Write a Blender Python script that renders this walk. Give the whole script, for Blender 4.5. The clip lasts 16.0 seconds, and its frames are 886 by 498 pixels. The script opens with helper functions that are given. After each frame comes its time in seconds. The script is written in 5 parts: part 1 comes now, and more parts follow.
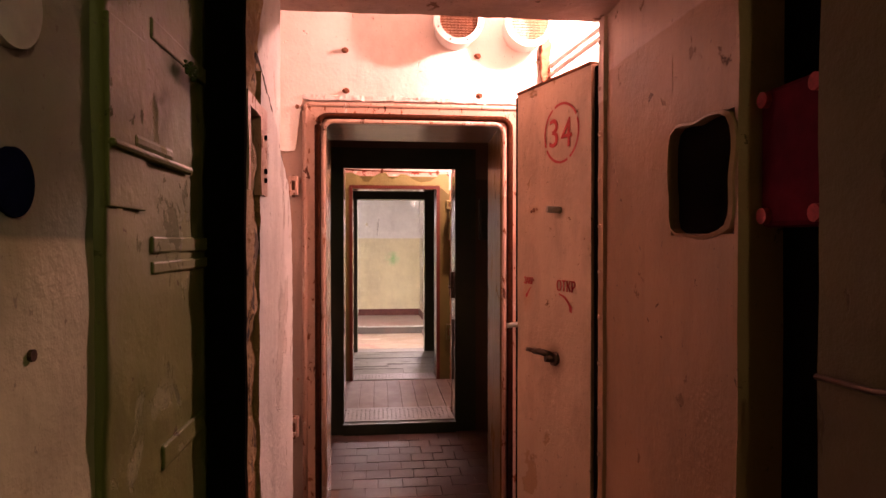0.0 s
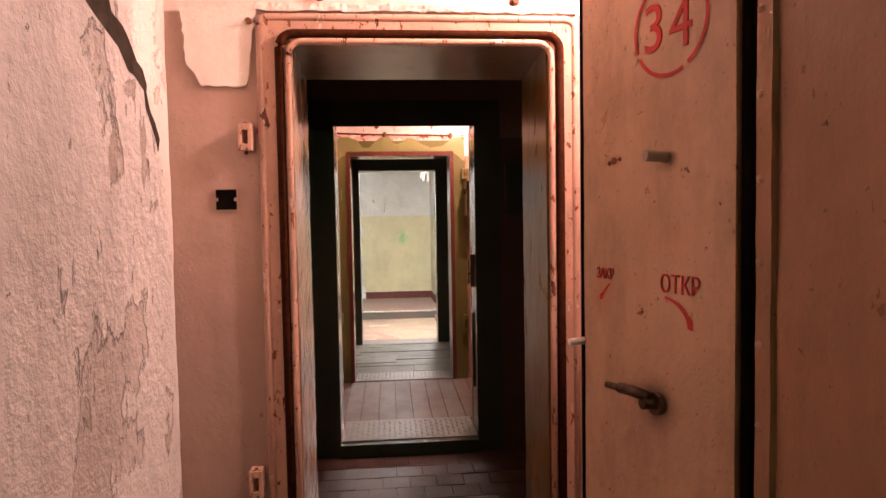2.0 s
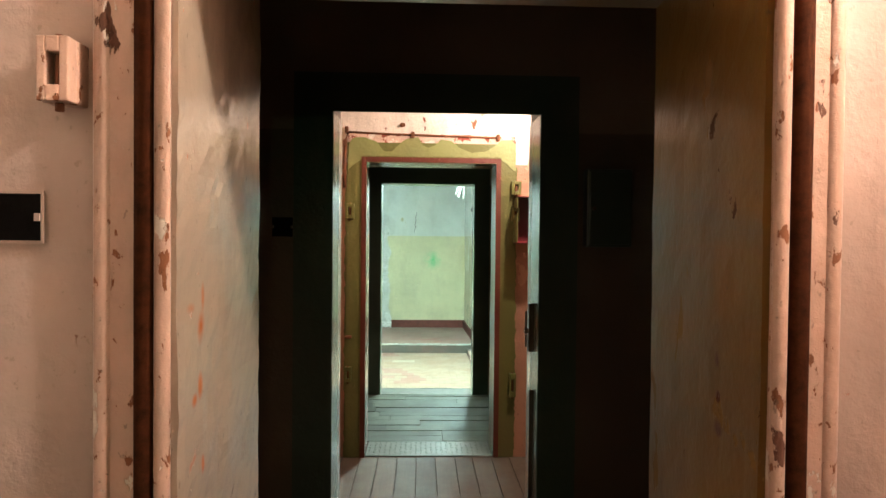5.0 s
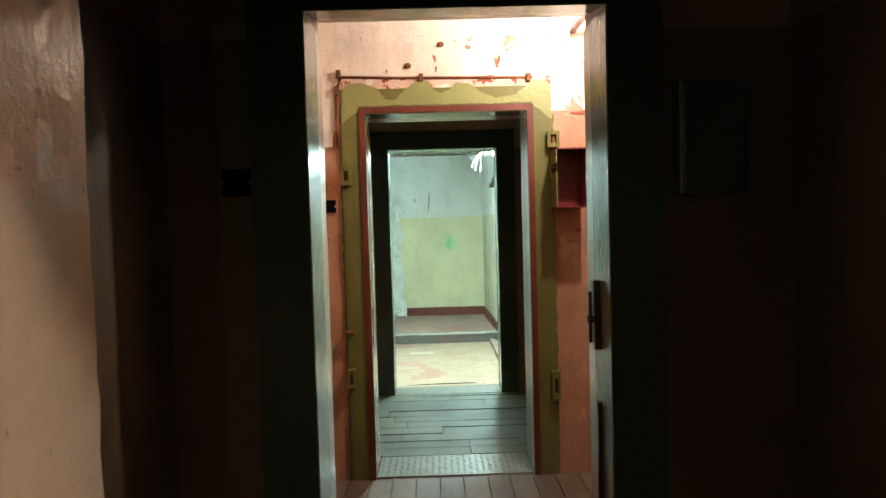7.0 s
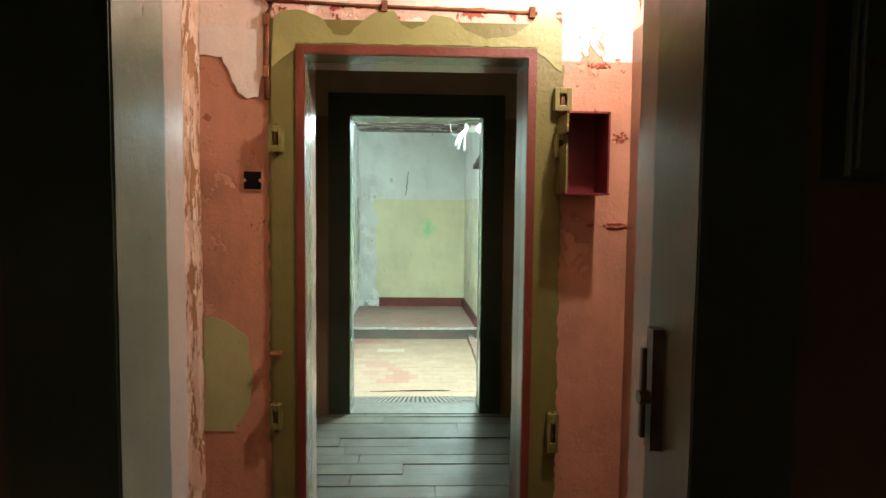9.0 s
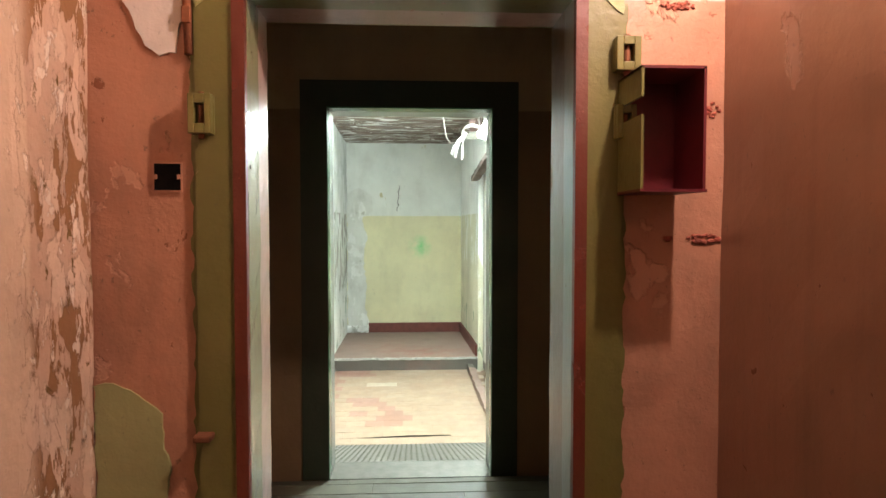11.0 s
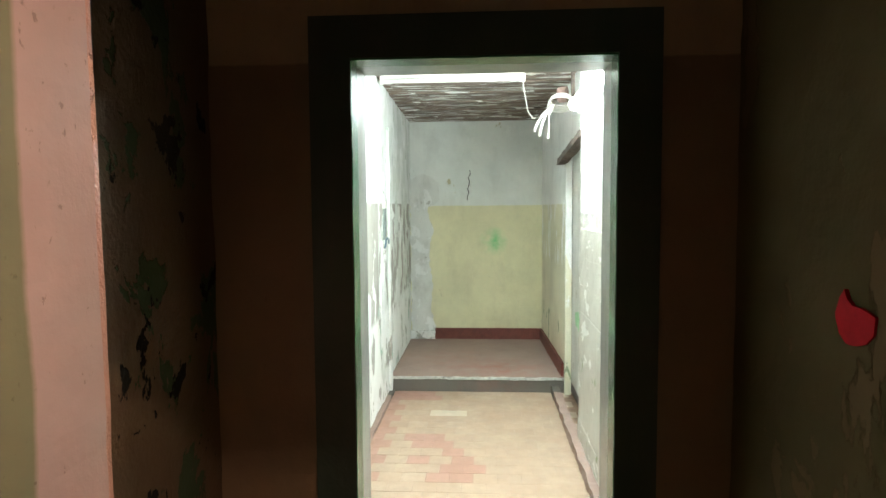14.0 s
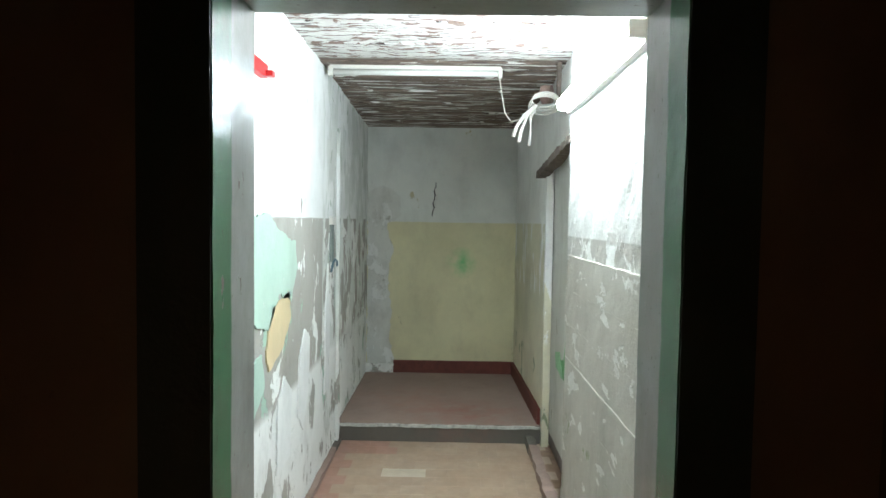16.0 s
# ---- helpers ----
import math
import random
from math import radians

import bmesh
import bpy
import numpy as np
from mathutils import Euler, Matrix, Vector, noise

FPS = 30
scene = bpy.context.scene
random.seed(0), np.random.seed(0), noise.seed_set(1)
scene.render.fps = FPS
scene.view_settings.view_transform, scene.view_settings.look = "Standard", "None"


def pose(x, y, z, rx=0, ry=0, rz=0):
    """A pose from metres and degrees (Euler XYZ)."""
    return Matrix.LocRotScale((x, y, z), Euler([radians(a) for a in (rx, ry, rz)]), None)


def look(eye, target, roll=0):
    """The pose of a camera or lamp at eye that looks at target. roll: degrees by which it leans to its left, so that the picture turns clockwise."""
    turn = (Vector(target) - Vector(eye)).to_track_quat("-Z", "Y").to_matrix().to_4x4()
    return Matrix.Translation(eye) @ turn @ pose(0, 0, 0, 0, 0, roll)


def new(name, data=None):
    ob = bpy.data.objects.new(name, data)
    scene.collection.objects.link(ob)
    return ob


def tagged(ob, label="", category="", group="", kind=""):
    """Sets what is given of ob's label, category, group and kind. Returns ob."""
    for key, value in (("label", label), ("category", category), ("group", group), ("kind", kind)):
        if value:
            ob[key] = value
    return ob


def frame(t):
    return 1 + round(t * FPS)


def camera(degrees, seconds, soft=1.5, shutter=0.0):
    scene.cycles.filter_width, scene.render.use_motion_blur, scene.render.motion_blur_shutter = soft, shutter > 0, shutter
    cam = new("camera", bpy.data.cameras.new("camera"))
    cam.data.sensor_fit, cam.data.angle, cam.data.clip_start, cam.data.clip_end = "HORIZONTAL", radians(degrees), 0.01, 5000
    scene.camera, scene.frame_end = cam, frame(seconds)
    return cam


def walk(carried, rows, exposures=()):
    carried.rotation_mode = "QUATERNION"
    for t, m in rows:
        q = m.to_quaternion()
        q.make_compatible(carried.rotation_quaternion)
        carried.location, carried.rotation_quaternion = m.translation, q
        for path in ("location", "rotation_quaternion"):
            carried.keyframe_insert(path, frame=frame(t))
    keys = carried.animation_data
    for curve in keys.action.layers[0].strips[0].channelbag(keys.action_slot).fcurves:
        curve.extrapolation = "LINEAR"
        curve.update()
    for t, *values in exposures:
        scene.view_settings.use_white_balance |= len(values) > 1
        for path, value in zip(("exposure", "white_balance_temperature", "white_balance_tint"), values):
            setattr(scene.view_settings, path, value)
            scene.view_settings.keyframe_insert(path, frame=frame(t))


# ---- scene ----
cam = camera(71.4, 16.0)
PATH = [
    (0, (0.055, 0.095, 1.446), (0.262, 2.084, 1.423), 0.0),
    (0.5, (0.062, 0.321, 1.45), (0.17, 2.317, 1.377), 1.1),
    (1, (0.075, 0.594, 1.428), (0.153, 2.59, 1.329), 0.5),
    (1.5, (0.093, 0.839, 1.43), (0.269, 2.828, 1.321), -0.9),
    (2, (0.117, 1.089, 1.434), (0.288, 3.079, 1.338), -1.0),
    (2.5, (0.164, 1.318, 1.439), (0.255, 3.314, 1.352), 0.5),
    (3, (0.218, 1.594, 1.463), (0.279, 3.589, 1.334), 0.1),
    (5.3, (0.148, 2.456, 1.505), (0.217, 4.455, 1.474), 0.6),
    (5.5, (0.139, 2.504, 1.518), (0.203, 4.502, 1.47), 0.3),
    (6, (0.109, 2.751, 1.398), (0.041, 4.746, 1.282), -1.6),
    (6.5, (0.108, 2.975, 1.396), (-0.025, 4.969, 1.299), 0.8),
    (7, (0.15, 3.21, 1.392), (0.171, 5.208, 1.313), -1.6),
    (7.5, (0.207, 3.406, 1.403), (0.332, 5.401, 1.35), 1.0),
    (8, (0.247, 3.584, 1.41), (0.348, 5.581, 1.375), 1.5),
    (8.2, (0.253, 3.705, 1.411), (0.344, 5.698, 1.274), 1.3),
    (10.3, (0.192, 4.604, 1.403), (0.276, 6.599, 1.294), 0.1),
    (10.5, (0.192, 4.693, 1.387), (0.274, 6.689, 1.311), 0.1),
    (11, (0.215, 4.911, 1.378), (0.321, 6.906, 1.303), 0.0),
    (11.5, (0.236, 5.107, 1.37), (0.432, 7.096, 1.299), 0.3),
    (12, (0.232, 5.267, 1.41), (0.333, 7.264, 1.363), 0.3),
    (12.5, (0.21, 5.525, 1.422), (0.216, 7.522, 1.306), 1.2),
    (13, (0.188, 5.752, 1.504), (0.175, 7.75, 1.424), -1.7),
    (13.5, (0.179, 5.932, 1.503), (0.164, 7.931, 1.424), -2.6),
    (14, (0.214, 6.16, 1.514), (0.086, 8.151, 1.377), -0.4),
    (14.5, (0.227, 6.39, 1.505), (0.013, 8.375, 1.388), 0.9),
    (15, (0.214, 6.627, 1.496), (0.059, 8.62, 1.412), 1.1),
    (15.5, (0.219, 6.855, 1.508), (0.197, 8.853, 1.441), -0.5),
    (16, (0.222, 7.082, 1.543), (0.201, 9.08, 1.452), 0.9),
]
EXPOSURES = [(0.0, 0.95, 8000, 58), (1.0, 1.05, 8000, 53), (1.5, 1.1, 7800, 44), (2.0, 1.05, 7200, 34), (2.5, 1.15, 6200, 16), (3.0, 1.15, 5800, 3), (5.5, 1.2, 5500, -20), (8.0, 1.05, 5500, -20), (10.5, 1.05, 6300, 8), (11.0, 1.05, 6300, 4), (12.5, 0.85, 6500, 4), (14, 0.72, 6300, 6), (14.5, 0.65, 6200, 8), (15, 0.45, 6150, 9), (15.5, 0.22, 6050, 10), (16.0, -0.3, 6000, 10)]
walk(cam, [(t, look(eye, target, roll)) for t, eye, target, roll in PATH], EXPOSURES)

# ---- world and lamps ----
world = bpy.data.worlds.new("world")
scene.world = world
world.use_nodes = True
world.node_tree.nodes["Background"].inputs[0].default_value = (0.5, 0.6, 0.7, 1)
world.node_tree.nodes["Background"].inputs[1].default_value = 0.002


def point_lamp(x, y, z, watts, colour, radius):
    data = bpy.data.lights.new("lamp_light", "POINT")
    data.energy, data.color, data.shadow_soft_size = watts, colour, radius
    ob = new("lamp_light", data)
    ob.location = (x, y, z)
    return ob


WARM = (1.0, 0.74, 0.66)
LAMP_1 = (1.04, 2.95, 2.60)
LAMP_3 = (0.952, 5.92, 2.535)
# Out-of-view fill bulb, added behind the camera to light the entry walls.
ENTRY_FILL = (0.83, -0.97, 2.20)
point_lamp(*LAMP_1, 66.0, WARM, 0.03)
point_lamp(*LAMP_3, 40.0, WARM, 0.03)
point_lamp(*ENTRY_FILL, 7.0, (0.75, 1.0, 0.45), 0.05)
TUBE_STRENGTH = 205.0


# ---- materials ----
def nodes_of(name):
    m = bpy.data.materials.new(name)
    m.use_nodes = True
    nt = m.node_tree
    return m, nt, nt.nodes["Principled BSDF"]


def link(nt, a, b):
    nt.links.new(a, b)


def value_of(nt, kind, **sockets):
    n = nt.nodes.new(kind)
    for key, value in sockets.items():
        n.inputs[key.replace("_", " ")].default_value = value
    return n


def noise_node(nt, coord, scale, detail=6, rough=0.6, stretch=(1, 1, 1), shift=0.0, distort=0.0):
    mp = nt.nodes.new("ShaderNodeMapping")
    mp.inputs["Scale"].default_value = stretch
    mp.inputs["Location"].default_value = (shift, shift * 1.7, shift * 0.6)
    link(nt, coord, mp.inputs["Vector"])
    n = value_of(nt, "ShaderNodeTexNoise", Scale=scale, Detail=detail, Roughness=rough, Distortion=distort)
    link(nt, mp.outputs[0], n.inputs["Vector"])
    return n.outputs[0]


def ramp(nt, fac, lo, hi):
    n = nt.nodes.new("ShaderNodeMapRange")
    n.inputs[1].default_value, n.inputs[2].default_value = lo, hi
    link(nt, fac, n.inputs[0])
    return n.outputs[0]


def maths(nt, op, a, b):
    n = nt.nodes.new("ShaderNodeMath")
    n.operation = op
    for k, v in enumerate((a, b)):
        if isinstance(v, (int, float)):
            n.inputs[k].default_value = v
        else:
            link(nt, v, n.inputs[k])
    return n.outputs[0]


def mix(nt, fac, a, b, kind="MIX"):
    n = nt.nodes.new("ShaderNodeMix")
    n.data_type, n.blend_type = "RGBA", kind
    for socket, v in ((n.inputs[0], fac), (n.inputs[6], a), (n.inputs[7], b)):
        if isinstance(v, (int, float)):
            socket.default_value = v
        elif isinstance(v, tuple):
            socket.default_value = (*v, 1)
        else:
            link(nt, v, socket)
    return n.outputs[2]


def bump(nt, bsdf, height, strength, distance):
    n = value_of(nt, "ShaderNodeBump", Strength=strength, Distance=distance)
    link(nt, height, n.inputs["Height"])
    link(nt, n.outputs[0], bsdf.inputs["Normal"])


def between(nt, axis, lo, hi, soft=0.004):
    """1 where the axis socket lies between lo and hi."""
    up = ramp(nt, axis, lo - soft, lo + soft)
    down = ramp(nt, axis, hi + soft, hi - soft)
    return maths(nt, "MULTIPLY", up, down)


def aged(name, base, zones=(), peels=(), rough=0.55, grime=0.35, grain=0.25, metallic=0.0, streaks=0.0, ripple=0.0, spots=(), relief_depth=0.7, shine=0.5):
    """Old paint. zones: (axis, lo, hi, colour) in metres, with a hand-painted edge; some stand in for light. peels:
    (colour, share, scale, stretch, shift, zone or None),
    chips that show the coat below. grime: dirt and stains."""
    m, nt, bsdf = nodes_of(name)
    tc = nt.nodes.new("ShaderNodeTexCoord")
    co = tc.outputs["Object"]
    sep = nt.nodes.new("ShaderNodeSeparateXYZ")
    link(nt, co, sep.inputs[0])
    wob = noise_node(nt, co, 9.0, 4, 0.6, shift=4.0)
    axes = {}
    for k, nm in enumerate("xyz"):
        w = maths(nt, "MULTIPLY", maths(nt, "SUBTRACT", wob, 0.5), 0.014)
        axes[nm] = maths(nt, "ADD", sep.outputs[k], w)
    col = base
    cloud = noise_node(nt, co, 1.7, 5, 0.65)
    col = mix(nt, ramp(nt, cloud, 0.3, 0.75), tuple(c * 0.86 for c in base), tuple(min(1, c * 1.1) for c in base))
    for axis, lo, hi, colour in zones:
        zc = mix(nt, ramp(nt, cloud, 0.3, 0.75), tuple(c * 0.86 for c in colour), tuple(min(1, c * 1.1) for c in colour))
        col = mix(nt, between(nt, axes[axis], lo, hi), col, zc)
    relief = maths(nt, "MULTIPLY", noise_node(nt, co, 60.0, 3, 0.7), grain)
    relief = maths(nt, "ADD", relief, maths(nt, "MULTIPLY", noise_node(nt, co, 7.0, 4, 0.6, shift=2.0), 0.9))
    rgh = None
    for colour, share, scale, stretch, shift, zone in peels:
        f = noise_node(nt, co, scale, 9, 0.62, stretch, shift, 0.3)
        edge = 0.72 - share * 0.44
        mask = ramp(nt, f, edge, edge + 0.012)
        if zone:
            mask = maths(nt, "MULTIPLY", mask, between(nt, axes[zone[0]], zone[1], zone[2], 0.03))
        col = mix(nt, mask, col, colour)
        relief = maths(nt, "SUBTRACT", relief, maths(nt, "MULTIPLY", mask, 1.3))
        rgh = mask if rgh is None else maths(nt, "MAXIMUM", rgh, mask)
    dirt = ramp(nt, noise_node(nt, co, 3.3, 8, 0.7, (1, 1, 0.45), 7.0), 0.5, 0.78)
    col = mix(nt, maths(nt, "MULTIPLY", dirt, grime), col, (0.10, 0.065, 0.04))
    specks = ramp(nt, noise_node(nt, co, 26.0, 5, 0.6, (1, 1, 1), 3.0), 0.69, 0.73)
    col = mix(nt, maths(nt, "MULTIPLY", specks, grime), col, (0.07, 0.045, 0.03))
    fine = ramp(nt, noise_node(nt, co, 75.0, 4, 0.6, (1, 1, 0.7), 13.0), 0.665, 0.70)
    col = mix(nt, maths(nt, "MULTIPLY", fine, grime), col, (0.09, 0.055, 0.035))
    if streaks:
        st = ramp(nt, noise_node(nt, co, 11.0, 5, 0.65, (1, 1, 0.06), 5.0), 0.52, 0.75)
        col = mix(nt, maths(nt, "MULTIPLY", st, streaks), col, (0.11, 0.06, 0.03))
    if ripple:
        relief = maths(nt, "ADD", relief, maths(nt, "MULTIPLY", noise_node(nt, co, 42.0, 3, 0.55, (1, 1, 0.5), 1.0), ripple))
    for centre, size, colour, amount in spots:
        mp = nt.nodes.new("ShaderNodeMapping")
        mp.vector_type = "POINT"
        mp.inputs["Scale"].default_value = tuple(1 / v for v in size)
        mp.inputs["Location"].default_value = tuple(-c / v for c, v in zip(centre, size))
        link(nt, co, mp.inputs["Vector"])
        ln = nt.nodes.new("ShaderNodeVectorMath")
        ln.operation = "LENGTH"
        link(nt, mp.outputs[0], ln.inputs[0])
        haze = maths(nt, "MULTIPLY", ramp(nt, ln.outputs["Value"], 1.0, 0.2), ramp(nt, noise_node(nt, co, 6.0, 4, 0.6, shift=9.0), 0.35, 0.65))
        col = mix(nt, maths(nt, "MULTIPLY", haze, amount), col, colour)
    link(nt, col, bsdf.inputs["Base Color"])
    bsdf.inputs["Metallic"].default_value = metallic
    bsdf.inputs["Specular IOR Level"].default_value = shine
    if rgh is None:
        bsdf.inputs["Roughness"].default_value = rough
    else:
        link(nt, maths(nt, "ADD", maths(nt, "MULTIPLY", rgh, 0.9 - rough), rough), bsdf.inputs["Roughness"])
    bump(nt, bsdf, relief, relief_depth, 0.008)
    return m


def plain(name, colour, rough=0.5, metallic=0.0, emit=0.0, vary=0.3, scale=14.0, shine=0.5):
    m, nt, bsdf = nodes_of(name)
    tc = nt.nodes.new("ShaderNodeTexCoord")
    n = noise_node(nt, tc.outputs["Object"], scale, 7, 0.65)
    col = mix(nt, ramp(nt, n, 0.3, 0.75), tuple(c * (1 - vary) for c in colour), tuple(min(1, c * (1 + vary * 0.5)) for c in colour))
    link(nt, col, bsdf.inputs["Base Color"])
    bsdf.inputs["Roughness"].default_value, bsdf.inputs["Metallic"].default_value = rough, metallic
    bsdf.inputs["Specular IOR Level"].default_value = shine
    bump(nt, bsdf, noise_node(nt, tc.outputs["Object"], scale * 4, 4, 0.6), 0.25, 0.003)
    if emit:
        bsdf.inputs["Emission Color"].default_value = (*colour, 1)
        bsdf.inputs["Emission Strength"].default_value = emit
    return m


def pieces(name, colours, dirt, rough=0.6, grain=(1, 1, 1), grain_scale=12.0):
    """Tiles or boards: each piece takes its own shade between the colours."""
    m, nt, bsdf = nodes_of(name)
    info = nt.nodes.new("ShaderNodeObjectInfo")
    geo = nt.nodes.new("ShaderNodeNewGeometry")
    co = geo.outputs["Position"]
    cr = nt.nodes.new("ShaderNodeValToRGB")
    cr.color_ramp.interpolation = "CONSTANT"
    while len(cr.color_ramp.elements) < len(colours):
        cr.color_ramp.elements.new(0.5)
    for e, (at, c) in zip(cr.color_ramp.elements, colours):
        e.position, e.color = at, (*c, 1)
    link(nt, info.outputs["Random"], cr.inputs[0])
    n = noise_node(nt, co, grain_scale, 7, 0.65, grain)
    col = mix(nt, ramp(nt, n, 0.35, 0.7), cr.outputs[0], (0.78, 0.78, 0.78), "MULTIPLY")
    stain = ramp(nt, noise_node(nt, co, 2.2, 7, 0.7), 0.42, 0.72)
    col = mix(nt, maths(nt, "MULTIPLY", stain, 0.55), col, dirt)
    link(nt, col, bsdf.inputs["Base Color"])
    link(nt, maths(nt, "ADD", maths(nt, "MULTIPLY", stain, 0.25), rough), bsdf.inputs["Roughness"])
    bump(nt, bsdf, n, 0.3, 0.003)
    return m


DARKGREEN = (0.025, 0.040, 0.022)
M_ENTRY = aged("entry_plaster", (0.40, 0.35, 0.21), [("z", 1.43, 3, (0.17, 0.18, 0.11))], [((0.14, 0.12, 0.06), 0.22, 5, (1, 1, .6), 3.0, None)], 0.75, 0.5)
# Darker copy of the entry plaster; the east side's shade is in the colour.
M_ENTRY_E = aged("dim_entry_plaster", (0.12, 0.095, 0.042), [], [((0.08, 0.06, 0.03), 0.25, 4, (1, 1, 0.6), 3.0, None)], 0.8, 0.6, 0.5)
M_OLIVE = aged("olive_steel_paint", (0.125, 0.135, 0.03), [], [((0.17, 0.17, 0.06), 0.28, 7, (1, 1, 0.8), 2.0, None), ((0.075, 0.085, 0.02), 0.25, 9, (1, 1, 0.8), 8.0, None), ((0.07, 0.05, 0.02), 0.10, 16, (1, 1, 1), 5.0, None)], 0.55, 0.6, 0.35, relief_depth=0.35)
M_PIER_L = aged("whitewashed_plaster", (0.60, 0.56, 0.51), [], [((0.51, 0.455, 0.40), 0.32, 3.4, (1, 1, 0.55), 1.3, None), ((0.20, 0.20, 0.14), 0.09, 13, (1, 1, 0.6), 6.0, None), ((0.42, 0.35, 0.29), 0.14, 10, (1, 1, 0.6), 3.0, None)], 0.8, 0.5, 0.6)
M_BROKEN = aged("broken_masonry", (0.31, 0.175, 0.07), [], [((0.42, 0.27, 0.13), 0.30, 19, (1, 1, 0.7), 1.0, None), ((0.09, 0.045, 0.018), 0.30, 13, (1, 1, 0.7), 2.0, None), ((0.028, 0.014, 0.007), 0.20, 8, (1, 1, 0.5), 6.0, None)], 0.9, 0.7, 1.0)
# Over the buff paint, the paler zone above 2.03 m imitates incoming light.
M_PIER_R = aged("buff_wall_paint", (0.33, 0.18, 0.10), [("z", 2.03, 3.0, (0.50, 0.34, 0.26))], [((0.22, 0.12, 0.07), 0.14, 6, (1, 1, 1), 2.0, None), ((0.12, 0.06, 0.035), 0.08, 15, (1, 1, 1), 7.0, None)], 0.5, 0.6, 0.35, 0, 0.3)
M_VEST = aged("vestibule_paint", (0.40, 0.275, 0.225), [("z", 2.19, 4.0, (0.72, 0.62, 0.56))], [((0.66, 0.58, 0.52), 0.18, 2.6, (1, 1, 1), 3.0, ("z", 1.7, 2.4)), ((0.34, 0.15, 0.10), 0.13, 11, (1, 1, 0.8), 5.0, None)], 0.6, 0.3)
M_FRAME = aged("frame_enamel", (0.48, 0.29, 0.215), [], [((0.62, 0.50, 0.42), 0.22, 12, (1, 1, 0.5), 5.0, None), ((0.20, 0.065, 0.022), 0.27, 38, (1, 1, 0.5), 2.0, None), ((0.10, 0.03, 0.012), 0.16, 24, (1, 1, 0.35), 9.0, None)], 0.34, 0.5, 0.4)
M_GASKET = plain("gasket_rubber", (0.050, 0.014, 0.005), 0.9, 0, 0, 0.6, 40, 0.05)
RUST_RUNS = [((-0.25, 3.540, 1.394), 0.010, 0.030), ((-0.25, 3.533, 1.341), 0.020, 0.036), ((-0.25, 3.480, 1.380), 0.022, 0.011), ((-0.25, 3.532, 1.241), 0.016, 0.028), ((-0.25, 3.502, 1.222), 0.018, 0.014), ((-0.25, 3.540, 1.10), 0.010, 0.022),
             ((0.69, 3.58, 1.33), 0.016, 0.022), ((0.69, 3.585, 1.28), 0.014, 0.020), ((0.69, 3.58, 1.21), 0.012, 0.014), ((0.69, 3.58, 1.15), 0.020, 0.018)]
M_JAMB_R = aged("ochre_jamb_enamel", (0.17, 0.085, 0.018), [], [((0.24, 0.14, 0.05), 0.25, 4, (1, 1, 0.5), 3.0, None), ((0.08, 0.03, 0.012), 0.12, 12, (1, 1, 0.7), 6.0, None)], 0.3, 0.6, 0.4, 0, 0.05, 0.3, [(c, (0.2, w, h), (0.09, 0.022, 0.008), 2.2) for c, w, h in RUST_RUNS], 0.25, 0.2)
M_JAMB = aged("jamb_enamel", (0.33, 0.235, 0.168), [], [((0.28, 0.10, 0.04), 0.12, 14, (1, 1, 0.7), 3.0, None)], 0.24, 0.4, 0.4, 0, 0.05, 0.3,
              [(c, (0.2, w, h), (0.36, 0.095, 0.02), 1.6) for c, w, h in RUST_RUNS], 0.22)
M_LEAF = aged("door_enamel", (0.52, 0.335, 0.22), [], [((0.44, 0.26, 0.15), 0.25, 3, (1, 1, 1), 1.0, None), ((0.20, 0.08, 0.03), 0.10, 19, (1, 1, 1), 4.0, None)], 0.42, 0.6, 0.3, 0, 0.12, 0.3, [((0.30, 0, 0.945), (0.085, 1, 0.085), (0.13, 0.06, 0.03), 1.0), ((0.33, 0, 1.545), (0.05, 1, 0.03), (0.20, 0.12, 0.07), 0.8), ((0.14, 0, 1.565), (0.05, 1, 0.02), (0.25, 0.10, 0.03), 1.0), ((0.40, 0, 1.65), (0.10, 1, 0.07), (0.30, 0.19, 0.12), 0.6), ((0.33, 0, 0.08), (0.06, 1, 0.06), (0.15, 0.06, 0.02), 1.0), ((0.09, 0, 1.20), (0.05, 1, 0.10), (0.42, 0.16, 0.05), 0.6)])
M_RED = plain("red_stencil_paint", (0.48, 0.022, 0.018), 0.6)
M_STEEL = plain("oily_steel", (0.10, 0.06, 0.04), 0.4, 0.7)
M_CORRODED = plain("grey_corrosion", (0.16, 0.125, 0.105), 0.85, 0.2, 0, 0.6, 30)
M_RUST = plain("rust", (0.22, 0.075, 0.03), 0.85, 0.2, 0, 0.6)
# Brown wall paint darkened to hold room two's shade.
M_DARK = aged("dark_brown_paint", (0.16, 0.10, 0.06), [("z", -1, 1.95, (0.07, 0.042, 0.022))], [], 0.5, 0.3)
M_DARK4 = aged("brown_wall_paint", (0.40, 0.28, 0.16), [("z", -1, 2.0, (0.20, 0.125, 0.06))], [], 0.5, 0.3)
M_BAND = aged("dark_green_band", DARKGREEN, [], [], 0.35, 0.3)
